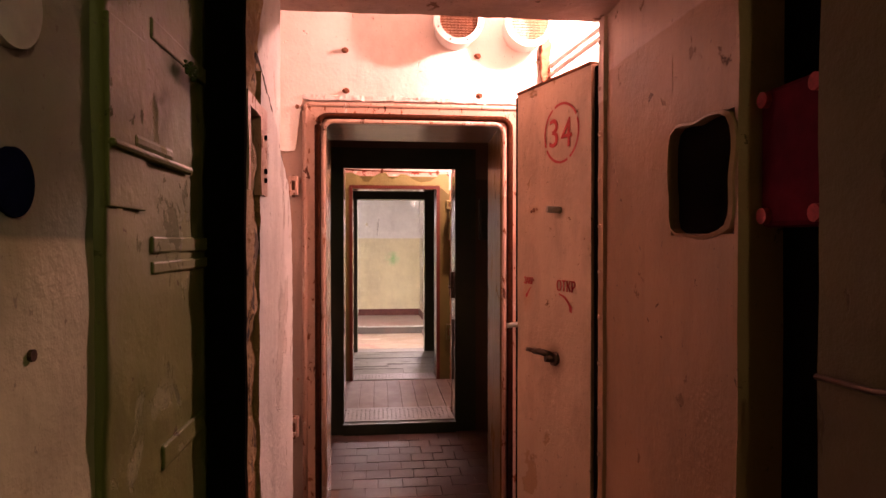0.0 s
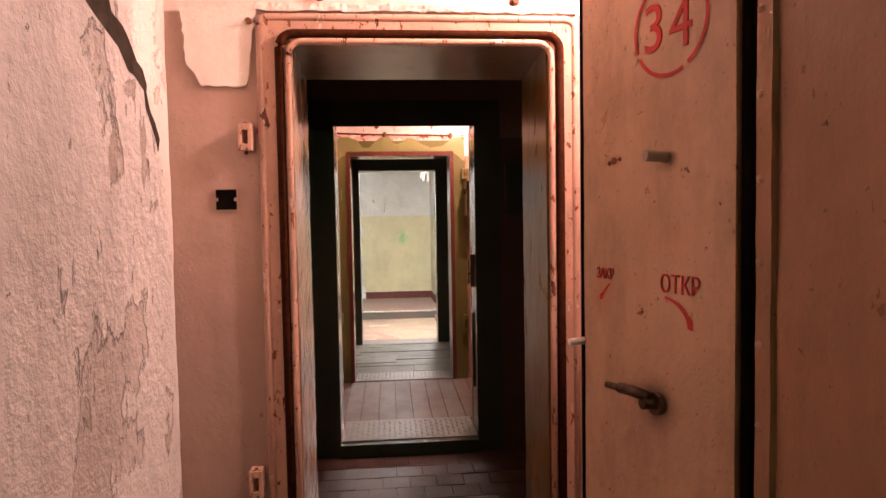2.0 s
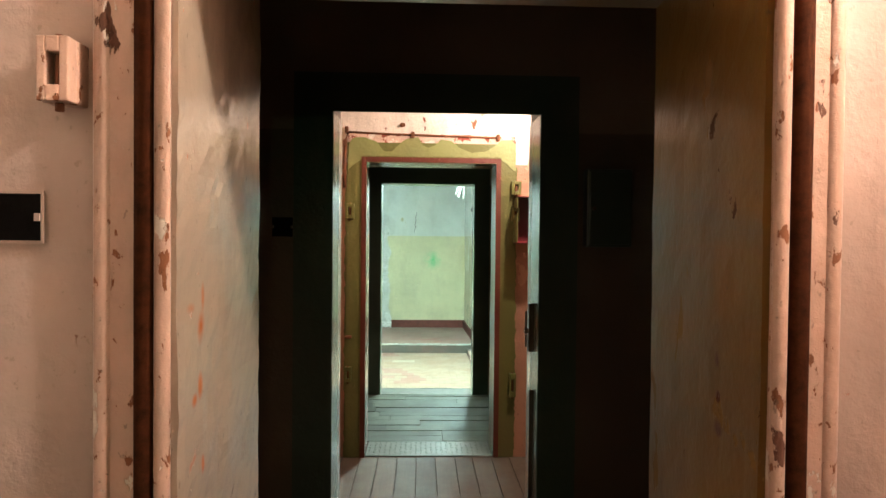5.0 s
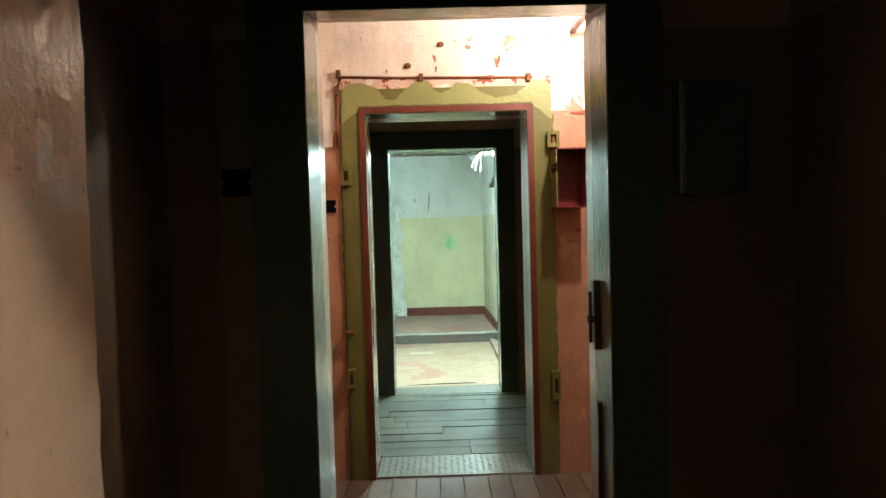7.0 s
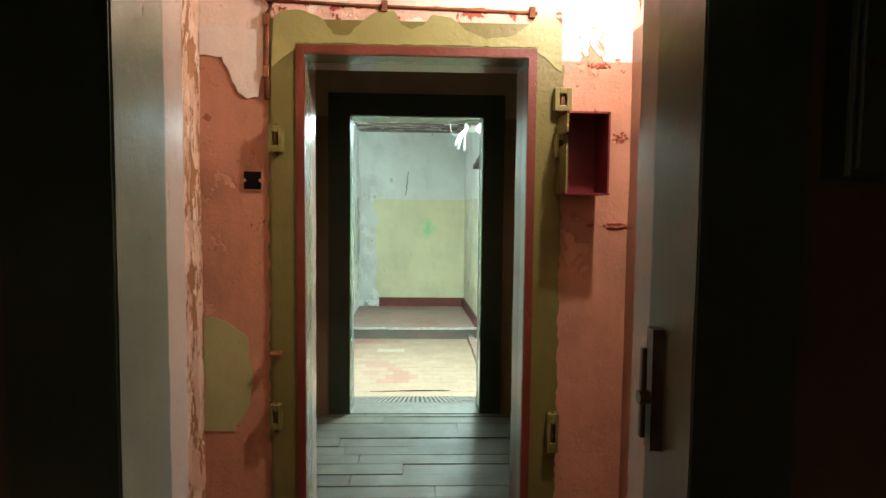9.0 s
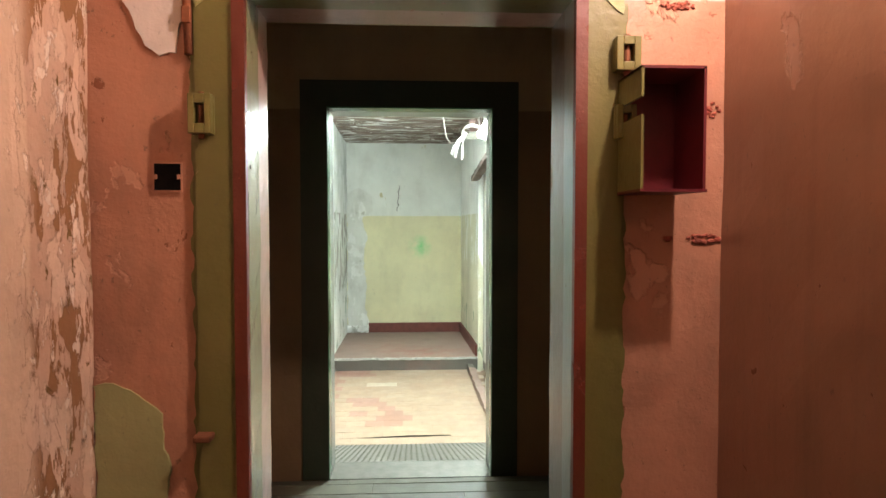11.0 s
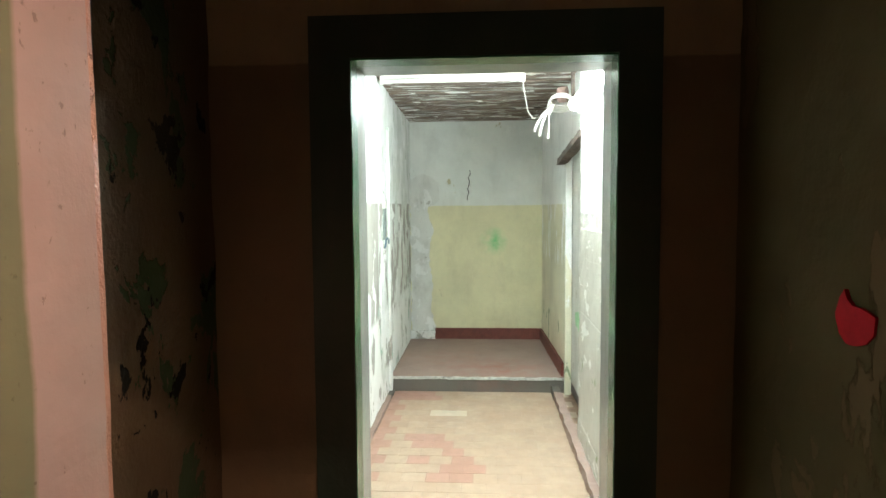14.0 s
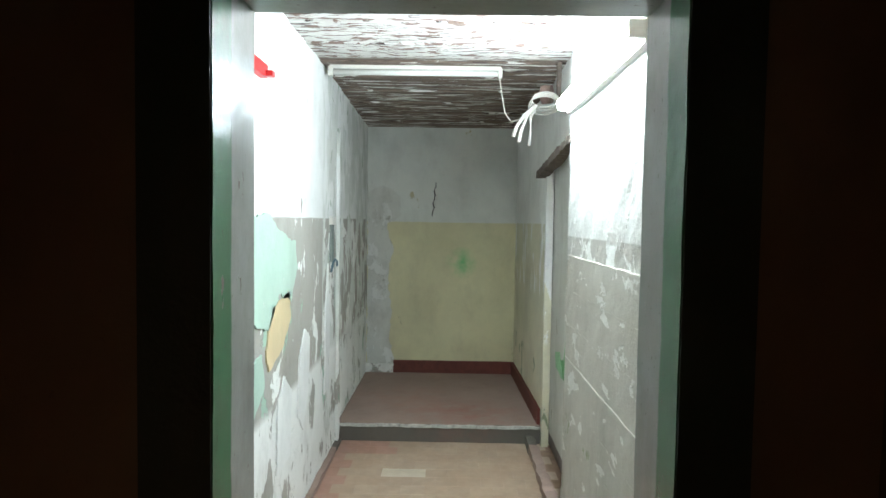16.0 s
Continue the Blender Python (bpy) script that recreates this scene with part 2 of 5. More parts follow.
M_PINKROOM = aged("pink_room_paint", (0.45, 0.205, 0.125), [("z", 2.0, 4.0, (0.74, 0.60, 0.52))], [((0.72, 0.62, 0.52), 0.2, 2.1, (1, 1, 1), 8.0, ("z", 1.55, 2.3)), ((0.30, 0.09, 0.06), 0.15, 9, (1, 1, 0.8), 2.0, ("z", 1.9, 2.4)), ((0.26, 0.10, 0.05), 0.09, 11, (1, 1, 0.8), 6.0, None), ((0.55, 0.29, 0.19), 0.22, 3, (1, 1, 0.8), 11.0, None)], 0.45, 0.5, 0.4)
M_LEFT3 = aged("cream_wall_paint", (0.60, 0.41, 0.29), [("y", 6.385, 6.66, (0.52, 0.33, 0.23))], [((0.27, 0.125, 0.05), 0.46, 11, (1, 1, 0.35), 1.0, ("y", 6.385, 6.66)), ((0.62, 0.43, 0.32), 0.46, 13, (1, 1, 0.45), 4.0, ("y", 6.36, 6.66)), ((0.20, 0.11, 0.03), 0.24, 17, (1, 1, 0.5), 9.0, ("y", 6.40, 6.66)), ((0.72, 0.58, 0.48), 0.26, 19, (1, 1, 0.6), 12.0, ("y", 6.33, 6.66)), ((0.3, 0.2, 0.14), 0.1, 5, (1, 1, 1), 3.0, None)], 0.6, 0.3)
# Pale zone above 2.12 m stands in for the lamp's light cone.
M_RIGHT3 = aged("brown_pink_enamel", (0.25, 0.115, 0.065), [("z", 2.12, 4, (0.70, 0.60, 0.52))], [((0.29, 0.14, 0.082), 0.25, 2.2, (1, 1, 0.4), 1.0, None), ((0.15, 0.065, 0.035), 0.07, 14, (1, 1, 0.8), 6.0, None)], 0.33, 0.4, 0.15, 0, 0.35, relief_depth=0.3)
M_OLIVEFRAME = aged("olive_frame_paint", (0.135, 0.118, 0.030), [], [((0.55, 0.38, 0.30), 0.05, 8, (1, 1, 0.7), 2.0, None)], 0.4, 0.3)
M_REDSTRIP = aged("red_lead_paint", (0.115, 0.017, 0.006), [], [((0.15, 0.03, 0.015), 0.2, 12, (1, 1, 1), 2.0, None)], 0.5, 0.3)
M_JAMB3 = aged("grey_green_enamel", (0.14, 0.15, 0.11), [("y", 5.335, 5.5, (0.42, 0.32, 0.27))], [((0.20, 0.13, 0.08), 0.10, 12, (1, 1, 0.4), 3.0, None)], 0.2, 0.4, 0.3, 0, 0.04, 0.3, (), 0.2)
M_JAMB3L = aged("olive_pink_enamel", (0.23, 0.22, 0.12), [("y", 6.775, 6.9, (0.50, 0.35, 0.29))], [((0.20, 0.09, 0.04), 0.10, 14, (1, 1, 0.5), 6.0, None)], 0.16, 0.4, 0.3, 0, 0.04, 0.35, (), 0.22)
# The near half's paler grey also holds the corridor lamp's reflection.
M_JAMB3R = aged("grey_brown_enamel", (0.19, 0.195, 0.155), [("y", 6.75, 6.95, (0.13, 0.082, 0.042))], [((0.52, 0.50, 0.44), 0.36, 13, (1, 1, 0.35), 3.0, ("y", 6.895, 6.95)), ((0.10, 0.07, 0.04), 0.12, 22, (1, 1, 0.4), 6.0, None)], 0.33, 0.5, 0.3, 0, 0.05, 0.3, (), 0.22, 0.35)
M_JAMB4 = aged("pale_green_enamel", (0.34, 0.345, 0.32), [("y", 8.12, 8.34, (0.06, 0.17, 0.08))], [((0.12, 0.10, 0.08), 0.10, 16, (1, 1, 0.6), 3.0, None)], 0.22, 0.4, 0.3, 0, 0.03, 0.35, (), 0.2)
# The unlit look of room four's east side is put into this paint.
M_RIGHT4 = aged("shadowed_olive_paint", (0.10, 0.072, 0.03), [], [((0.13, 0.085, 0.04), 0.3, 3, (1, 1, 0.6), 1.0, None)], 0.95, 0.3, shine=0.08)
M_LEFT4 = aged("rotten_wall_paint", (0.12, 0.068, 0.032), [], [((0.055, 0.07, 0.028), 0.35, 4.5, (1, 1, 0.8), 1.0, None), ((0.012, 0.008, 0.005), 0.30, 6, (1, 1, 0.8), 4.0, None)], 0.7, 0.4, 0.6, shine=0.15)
M_CORR_L = aged("flaking_corridor_paint", (0.80, 0.81, 0.79), [("z", -1, 1.55, (0.37, 0.355, 0.315))], [((0.66, 0.68, 0.64), 0.50, 5, (1, 1, 0.45), 14.0, ("y", 11.7, 14.4)), ((0.36, 0.42, 0.33), 0.22, 7, (1, 1, 0.45), 17.0, ("y", 11.9, 14.4)), ((0.36, 0.50, 0.40), 0.24, 2.6, (1, 1, 0.8), 4.0, ("z", -1, 1.2)), ((0.80, 0.81, 0.78), 0.36, 3.4, (1, 1, 0.75), 1.0, ("z", -1, 1.54)), ((0.80, 0.81, 0.78), 0.66, 4.2, (1, 1, 0.6), 7.0, ("z", -1, 0.50)), ((0.26, 0.25, 0.20), 0.09, 9, (1, 1, 0.3), 2.0, None), ((0.60, 0.62, 0.60), 0.16, 2.2, (1, 1, 0.6), 12.0, ("z", 1.56, 3))], 0.7, 0.3, 0.6)
M_CORR_R = aged("patched_corridor_paint", (0.82, 0.83, 0.80), [("z", -1, 1.53, (0.68, 0.66, 0.50))], [((0.82, 0.83, 0.80), 0.42, 3.5, (1, 1.5, 0.5), 3.0, ("z", 0.9, 1.58)), ((0.30, 0.34, 0.22), 0.24, 4.9, (1, 1, 0.5), 4.0, ("z", -1, 0.4))], 0.7, 0.25, 0.4)
M_CORR_NEAR = aged("shuttered_wall_paint", (0.82, 0.83, 0.80), [("z", -1, 1.46, (0.50, 0.49, 0.45))], [((0.82, 0.83, 0.80), 0.40, 4.5, (1, 1, 0.8), 3.0, ("z", 1.22, 1.47)), ((0.34, 0.33, 0.29), 0.10, 13, (1, 1, 0.7), 6.0, None)], 0.75, 0.3, 0.6)
M_PANEL = aged("grey_board_paint", (0.50, 0.485, 0.43), [], [((0.72, 0.72, 0.68), 0.30, 4.0, (1, 0.8, 2), 3.0, None), ((0.28, 0.32, 0.20), 0.22, 5, (1, 1, 1), 5.0, ("z", -1, 0.35))], 0.7, 0.3, 0.5)
M_END = aged("end_wall_paint", (0.66, 0.68, 0.64), [("z", -1, 1.525, (0.63, 0.60, 0.38))], [((0.48, 0.45, 0.30), 0.10, 5, (1, 1, 0.6), 5.0, None)], 0.65, 0.22, 0.2, spots=[((0.36, 14.19, 1.06), (0.20, 1, 0.20), (0.15, 0.50, 0.18), 0.95)])
M_BASE = plain("oxblood_paint", (0.14, 0.035, 0.025), 0.6)
M_CEIL = aged("whitewashed_ceiling", (0.62, 0.58, 0.53), [], [((0.2, 0.13, 0.1), 0.2, 4, (1, 1, 1), 1.0, None)], 0.85, 0.3, 0.5)
M_LATH = aged("peeling_boards", (0.76, 0.74, 0.70), [], [((0.26, 0.18, 0.15), 0.42, 14, (0.5, 1.7, 1), 1.0, ("y", 8.4, 11.6)), ((0.20, 0.15, 0.12), 0.62, 7, (0.35, 2.6, 1), 3.0, ("y", 11.5, 14.6)), ((0.10, 0.07, 0.06), 0.30, 16, (0.4, 3, 1), 6.0, None)], 0.85, 0.2, 0.6)
M_CONC = aged("worn_concrete", (0.29, 0.205, 0.17), [("y", 12.1, 12.36, (0.10, 0.09, 0.075))], [], 0.8, 0.3, 0.5, spots=[((0.35, 12.7, -0.117), (0.7, 0.5, 1), (0.30, 0.10, 0.07), 0.6), ((-0.2, 13.15, -0.117), (0.7, 0.6, 1), (0.32, 0.15, 0.11), 0.4)])
M_GROUT = plain("floor_bed", (0.13, 0.08, 0.06), 0.9)
M_BED5 = plain("corridor_floor_bed", (0.28, 0.19, 0.13), 0.9)
M_TILE1 = pieces("entry_tile", [(0.0, (0.065, 0.026, 0.016)), (0.45, (0.060, 0.028, 0.019)), (0.8, (0.078, 0.034, 0.023))], (0.04, 0.016, 0.010), 0.4)
M_TILE5 = pieces("ochre_tile", [(0.0, (0.42, 0.31, 0.22)), (0.5, (0.40, 0.295, 0.21)), (0.94, (0.44, 0.335, 0.245))], (0.40, 0.275, 0.19), 0.4)
M_TILE5R = pieces("red_tile", [(0.0, (0.37, 0.205, 0.155)), (0.5, (0.40, 0.23, 0.175))], (0.39, 0.235, 0.17), 0.4)
M_TILE5W = pieces("white_tile", [(0.0, (0.56, 0.49, 0.40)), (0.5, (0.58, 0.51, 0.42))], (0.52, 0.43, 0.33), 0.4)
M_BOARD = pieces("worn_floorboard", [(0.0, (0.125, 0.08, 0.055)), (0.3, (0.14, 0.088, 0.06)), (0.65, (0.11, 0.07, 0.048))], (0.09, 0.055, 0.038), 0.5, (6, 0.7, 1), 8)
M_BOARDX = pieces("grey_floorboard", [(0.0, (0.105, 0.10, 0.066)), (0.3, (0.12, 0.113, 0.076)), (0.65, (0.088, 0.083, 0.056))], (0.065, 0.058, 0.036), 0.5, (0.7, 6, 1), 8)
M_TREAD = plain("tread_plate_steel", (0.20, 0.19, 0.165), 0.45, 0.3)
# Flat black: stands in for shade in slots and holes, also black strips.
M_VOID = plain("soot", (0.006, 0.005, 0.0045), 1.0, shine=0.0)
M_PLASTIC = plain("white_plastic", (0.78, 0.76, 0.70), 0.35, 0, 0, 0.1)
M_TUBE = plain("tube_glass_unlit", (0.80, 0.80, 0.76), 0.2, 0, 0, 0.05)
M_LIT = plain("lit_tube", (0.90, 1.0, 0.99), 0.4, 0, TUBE_STRENGTH, 0.0)
M_BOXRED = plain("red_cabinet_paint", (0.12, 0.007, 0.012), 0.5)
M_SWITCH = plain("dark_red_enamel", (0.10, 0.004, 0.014), 0.85, shine=0.1)
M_BOLT = plain("red_bolt_paint", (0.42, 0.03, 0.04), 0.7, 0, 0, 0.5, 60)
M_SCAR = plain("red_brown_scar", (0.36, 0.085, 0.05), 0.85, 0, 0, 0.6, 60)
M_GREENSPRAY = plain("green_spray_paint", (0.16, 0.42, 0.16), 0.7)


# ---- shape helpers ----
ENTRY, FRAME_1, ROOM_2, ROOM_3, ROOM_4, CORRIDOR = (Vector(v) for v in ((0.042, -0.068, 0.018), (0.020, -0.066, -0.008), (0.010, -0.095, 0.004), (-0.008, -0.062, -0.004), (0.0, 0.0, 0.0), (0.0, 0.0, 0.0)))
ORIGIN = ENTRY


def begin(origin):
    """Sets the point from which the next things are measured."""
    global ORIGIN
    ORIGIN = origin


def part(name, bm, material, parent=None, label=""):
    me = bpy.data.meshes.new(name)
    bm.to_mesh(me)
    bm.free()
    me.materials.append(material)
    ob = new(name, me)
    ob.parent = parent
    if parent is None:
        ob.location = ORIGIN
    if label:
        ob["label"] = label
    return ob


def structure(name, bm, material, label):
    return tagged(part(name, bm, material), label, name.split("_")[0], kind="structure")


def box(bm, x0, x1, y0, y1, z0, z1, bevel=0.0):
    r = bmesh.ops.create_cube(bm, size=1.0, matrix=Matrix.Translation(((x0 + x1) / 2, (y0 + y1) / 2, (z0 + z1) / 2)) @ Matrix.Diagonal((x1 - x0, y1 - y0, z1 - z0, 1)))
    if bevel:
        edges = {e for v in r["verts"] for e in v.link_edges}
        bmesh.ops.bevel(bm, geom=list(edges), offset=bevel, segments=2, affect="EDGES", profile=0.5)
    return bm


def solid(x0, x1, y0, y1, z0, z1, bevel=0.0):
    return box(bmesh.new(), x0, x1, y0, y1, z0, z1, bevel)


def uneven(bm, x0, x1, y0, y1, z0, z1, step=0.08, amp=0.004, scale=5.0):
    """A block with a grid on all faces, whose surface and edges wander a little."""
    axes = []
    for a, b in ((x0, x1), (y0, y1), (z0, z1)):
        n = max(1, int(round((b - a) / step)))
        axes.append([a + (b - a) * k / n for k in range(n + 1)])
    cache = {}

    def vert(p):
        if p not in cache:
            d = noise.noise_vector(Vector(p) * scale) * amp + noise.noise_vector(Vector(p) * scale * 4) * amp * 0.5
            cache[p] = bm.verts.new(Vector(p) + d)
        return cache[p]

    for k in range(3):
        u, v = [i for i in range(3) if i != k]
        for end in (0, -1):
            w = axes[k][end]
            for i in range(len(axes[u]) - 1):
                for j in range(len(axes[v]) - 1):
                    quad = []
                    for a, b in ((i, j), (i + 1, j), (i + 1, j + 1), (i, j + 1)):
                        p = [0, 0, 0]
                        p[k], p[u], p[v] = w, axes[u][a], axes[v][b]
                        quad.append(vert(tuple(p)))
                    if (end == 0) == (k != 1):
                        quad.reverse()
                    bm.faces.new(quad)
    return bm


def rough_solid(x0, x1, y0, y1, z0, z1, step=0.08, amp=0.004, scale=5.0):
    return uneven(bmesh.new(), x0, x1, y0, y1, z0, z1, step, amp, scale)


def cross_wall(y0, y1, x0, x1, z0, z1, ox0, ox1, otop, step=0.08, amp=0.004):
    """A wall across the way with one door opening down to the floor."""
    bm = bmesh.new()
    uneven(bm, x0, ox0, y0, y1, z0, otop, step, amp)
    uneven(bm, ox1, x1, y0, y1, z0, otop, step, amp)
    uneven(bm, x0, x1, y0, y1, otop, z1, step, amp)
    return bm


def tube(bm, points, radius, sides=10, closed=False):
    """A round bar along the points."""
    pts = [Vector(p) for p in points]
    rings = []
    for i, p in enumerate(pts):
        a, b = pts[max(i - 1, 0)], pts[min(i + 1, len(pts) - 1)]
        d = (b - a).normalized()
        side = d.cross(Vector((0, 0, 1)))
        if side.length < 0.2:
            side = d.cross(Vector((1, 0, 0)))
        side.normalize()
        up = side.cross(d).normalized()
        rings.append([bm.verts.new(p + (side * math.cos(t) + up * math.sin(t)) * radius) for t in (2 * math.pi * k / sides for k in range(sides))])
    for r, s in zip(rings, rings[1:]):
        for k in range(sides):
            bm.faces.new((r[k], r[(k + 1) % sides], s[(k + 1) % sides], s[k]))
    bm.faces.new(rings[0][::-1])
    bm.faces.new(rings[-1])
    bmesh.ops.recalc_face_normals(bm, faces=bm.faces[:])
    for f in bm.faces:
        f.smooth = len(f.verts) == 4
    return bm


def door_path(x0, x1, z0, z1, y, r):
    """Up one jamb, across the head and down the other, with rounded corners."""
    pts = [(x0, y, z0), (x0, y, (z0 + z1) / 2), (x0, y, z1 - r)]
    for k in range(1, 6):
        a = math.pi / 2 * k / 5
        pts.append((x0 + r - r * math.cos(a), y, z1 - r + r * math.sin(a)))
    pts.append(((x0 + x1) / 2, y, z1))
    for k in range(0, 6):
        a = math.pi / 2 * k / 5
        pts.append((x1 - r + r * math.sin(a), y, z1 - r + r * math.cos(a)))
    pts += [(x1, y, (z0 + z1) / 2), (x1, y, z0)]
    return pts


def flat_band(bm, x0, x1, z0, z1, w, y0, y1):
    """A flat band of width w round a door opening."""
    box(bm, x0 - w, x0, y0, y1, z0, z1 + w)
    box(bm, x1, x1 + w, y0, y1, z0, z1 + w)
    box(bm, x0, x1, y0, y1, z1, z1 + w)
    return bm


def disc(bm, centre, axis, radius, depth, sides=24):
    rot = Vector((0, 0, 1)).rotation_difference(Vector(axis)).to_matrix().to_4x4()
    bmesh.ops.create_cone(bm, cap_ends=True, segments=sides, radius1=radius, radius2=radius, depth=depth, matrix=Matrix.Translation(centre) @ rot)
    return bm


def empty(name, label, category, group="", at=(0, 0, 0)):
    ob = new(name)
    ob.location = Vector(at) + ORIGIN
    return tagged(ob, label, category, group)


def lean(bm):
    """The pier face leans away from the passage as it goes in."""
    for v in bm.verts:
        if v.co.x > -0.55:
            v.co.x += 0.075 - 0.02 * (v.co.y - 1.6)


# ---- the entry: passage between thick piers ----
begin(ENTRY)
F0, F5 = -0.10, -0.372
structure("floor_1", solid(-1.3, 1.7, -2.2, 5.10, F0 - 0.15, F0 - 0.004), M_GROUT, "dark dirty bedding under worn entry tiles")
bm = bmesh.new()
uneven(bm, -1.3, -0.318, -2.2, 0.918, F0 - .1, 2.7, 0.06, 0.004)
structure("wall_entry_west", bm, M_ENTRY, "mouldy plaster wall with flaking cream and green paint")
bm = bmesh.new()
uneven(bm, -0.95, -0.352, 1.60, 2.10, F0 - .1, 2.85, 0.035, 0.006, 4.0)
lean(bm)
structure("wall_pier_west", bm, M_PIER_L, "whitewashed pier under a broken plaster coat")
bm = bmesh.new()
uneven(bm, -0.60, -0.330, 1.375, 1.61, F0 - .1, 2.40, 0.014, 0.012, 11.0)
lean(bm)
structure("wall_broken_edge", bm, M_BROKEN, "broken brown masonry edge of the pier")
# Black sheets put in where the side slot is only in shade.
structure("wall_slot_west", rough_solid(-1.0, -0.238, 1.350, 1.375, F0 - .1, 2.4, 0.03, 0.004), M_VOID, "black sheet standing in for shade in the side slot")
structure("wall_slot_back", solid(-1.3, -0.9, 0.886, 3.5, F0 - .1, 2.85), M_VOID, "side slot back, black in place of shade")
bm = bmesh.new()
uneven(bm, 0.82, 1.5, 1.48, 1.494, F0 - .1, 2.85, 0.06, 0.003)
uneven(bm, 0.82, 1.5, 1.80, 2.32, F0 - .1, 2.85, 0.06, 0.003)
uneven(bm, 0.82, 1.5, 1.494, 1.80, F0 - .1, 1.447, 0.06, 0.004)
uneven(bm, 0.82, 1.5, 1.494, 1.80, 1.735, 2.85, 0.06, 0.004)
structure("wall_pier_east", bm, M_PIER_R, "buff painted pier with a square hole broken through")
# The hole's shade is a black liner just behind its rim.
structure("wall_hole_liner", solid(0.838, 1.45, 1.485, 1.81, 1.43, 1.75), M_VOID, "black liner painted for the shaded depth of the broken hole")
structure("wall_entry_east", rough_solid(0.84, 1.5, -2.2, 1.249, F0 - .1, 2.7, 0.09, 0.005), M_ENTRY_E, "flaking plaster wall of the entry, coloured dark for shade")
# Black block in place of the east slot's shade.
structure("wall_slot_east", solid(0.93, 1.7, 1.25, 1.482, F0 - .1, 2.6), M_VOID, "back of the slot beside the pier, black in place of shade")
structure("wall_entry_south", solid(-1.3, 1.7, -2.4, -2.2, F0 - .1, 2.7), M_ENTRY, "plain flaking wall behind the entry")
structure("lintel_1", rough_solid(-0.95, 1.5, 1.58, 2.36, 2.235, 2.85, 0.05, 0.006), M_PIER_R, "buff painted concrete lintel over the passage")
structure("ceiling_entry", solid(-1.3, 1.7, -2.4, 1.58, 2.45, 2.6), M_CEIL, "stained whitewashed ceiling")

# ---- vestibule one, with the moulded steel frame ----
begin(FRAME_1)
structure("wall_vestibule_west", rough_solid(-0.95, -0.675, 2.09, 3.43, F0 - .1, 2.85, 0.035, 0.004, 4.0), M_PIER_L, "whitewashed side wall with worn beige patches")
structure("wall_vestibule_east", solid(1.25, 1.5, 2.32, 3.43, F0 - .1, 2.85), M_VEST, "pink-buff painted side wall")
structure("ceiling_vestibule", solid(-0.95, 1.5, 1.58, 3.44, 2.85, 3.0), M_CEIL, "whitewashed ceiling over the vestibule")
structure("wall_frame_1", cross_wall(3.43, 3.96, -0.95, 1.5, F0 - .1, 2.85, -0.280, 0.722, 2.08), M_VEST, "pink-buff painted wall round the steel door frame")
bm = bmesh.new()
uneven(bm, 0.684, 0.704, 3.42, 3.970, F0, 2.08, 0.05, 0.003)
for v in bm.verts:
    v.co.x += 0.055 * (v.co.y - 3.42)
structure("trim_jamb_east", bm, M_JAMB_R, "dirty ochre painted jamb lining with rust runs")
bm = bmesh.new()
uneven(bm, -0.262, -0.236, 3.42, 3.970, F0, 2.08, 0.03, 0.004, 8)
for v in bm.verts:
    v.co.x -= 0.036 * (v.co.y - 3.42)
box(bm, -0.282, 0.724, 3.42, 3.966, 2.072, 2.084)
structure("trim_jamb_1", bm, M_JAMB, "glossy brush-painted steel jamb lining with chips")
frame_1 = empty("door_frame", "moulded steel door frame with chipped pink enamel", "door frame", at=(0.22, 3.43, F0))


def world_part(name, bm, material, parent, label=""):
    """A part whose mesh is given in world metres."""
    for v in bm.verts:
        v.co -= parent.location - ORIGIN
    return part(name, bm, material, parent, label)


world_part("outer_bead", tube(bmesh.new(), door_path(-0.345, 0.790, F0, 2.165, 3.412, 0.035), 0.015), M_FRAME, frame_1)
world_part("band", flat_band(bmesh.new(), -0.248, 0.696, F0, 2.08, 0.095, 3.405, 3.428), M_FRAME, frame_1)
world_part("gasket", tube(bmesh.new(), door_path(-0.278, 0.731, F0, 2.106, 3.400, 0.05), 0.0165, 8), M_GASKET, frame_1, "dark red-brown gasket groove")
world_part("inner_bead", tube(bmesh.new(), door_path(-0.2505, 0.699, F0, 2.078, 3.396, 0.055), 0.012), M_FRAME, frame_1)

# ---- room two, unlit ----
begin(ROOM_2)
structure("wall_room2_west", rough_solid(-0.95, -0.66, 3.99, 5.16, F0 - .1, 2.7), M_DARK, "brown painted side wall, darkened for shade")
structure("wall_room2_east", rough_solid(1.22, 1.5, 3.99, 5.16, F0 - .1, 2.7), M_DARK, "brown painted side wall, darkened for shade")
structure("ceiling_room2", solid(-0.95, 1.5, 3.98, 5.17, 2.7, 2.85), M_CEIL, "shadowed whitewashed ceiling")
structure("wall_door_2", cross_wall(5.16, 5.41, -0.95, 1.5, F0 - .1, 2.85, -0.236, 0.662, 2.092), M_DARK, "brown painted wall round the inner doorway, darkened for shade")
structure("trim_band_2", flat_band(bmesh.new(), -0.236, 0.662, F0, 2.028, 0.165, 5.145, 5.158), M_BAND, "dark green painted band round the doorway")
bm = bmesh.new()
for x0, x1 in ((-0.246, -0.233), (0.659, 0.672)):
    uneven(bm, x0, x1, 5.15, 5.42, 0.0, 2.028, 0.05, 0.0015)
box(bm, -0.24, 0.666, 5.15, 5.42, 2.026, 2.100)
for v in bm.verts:
    if v.co.y > 5.3 and 2.022 < v.co.z < 2.06 and abs(v.co.y - 5.42) < 1e-4:
        v.co.z += 0.054
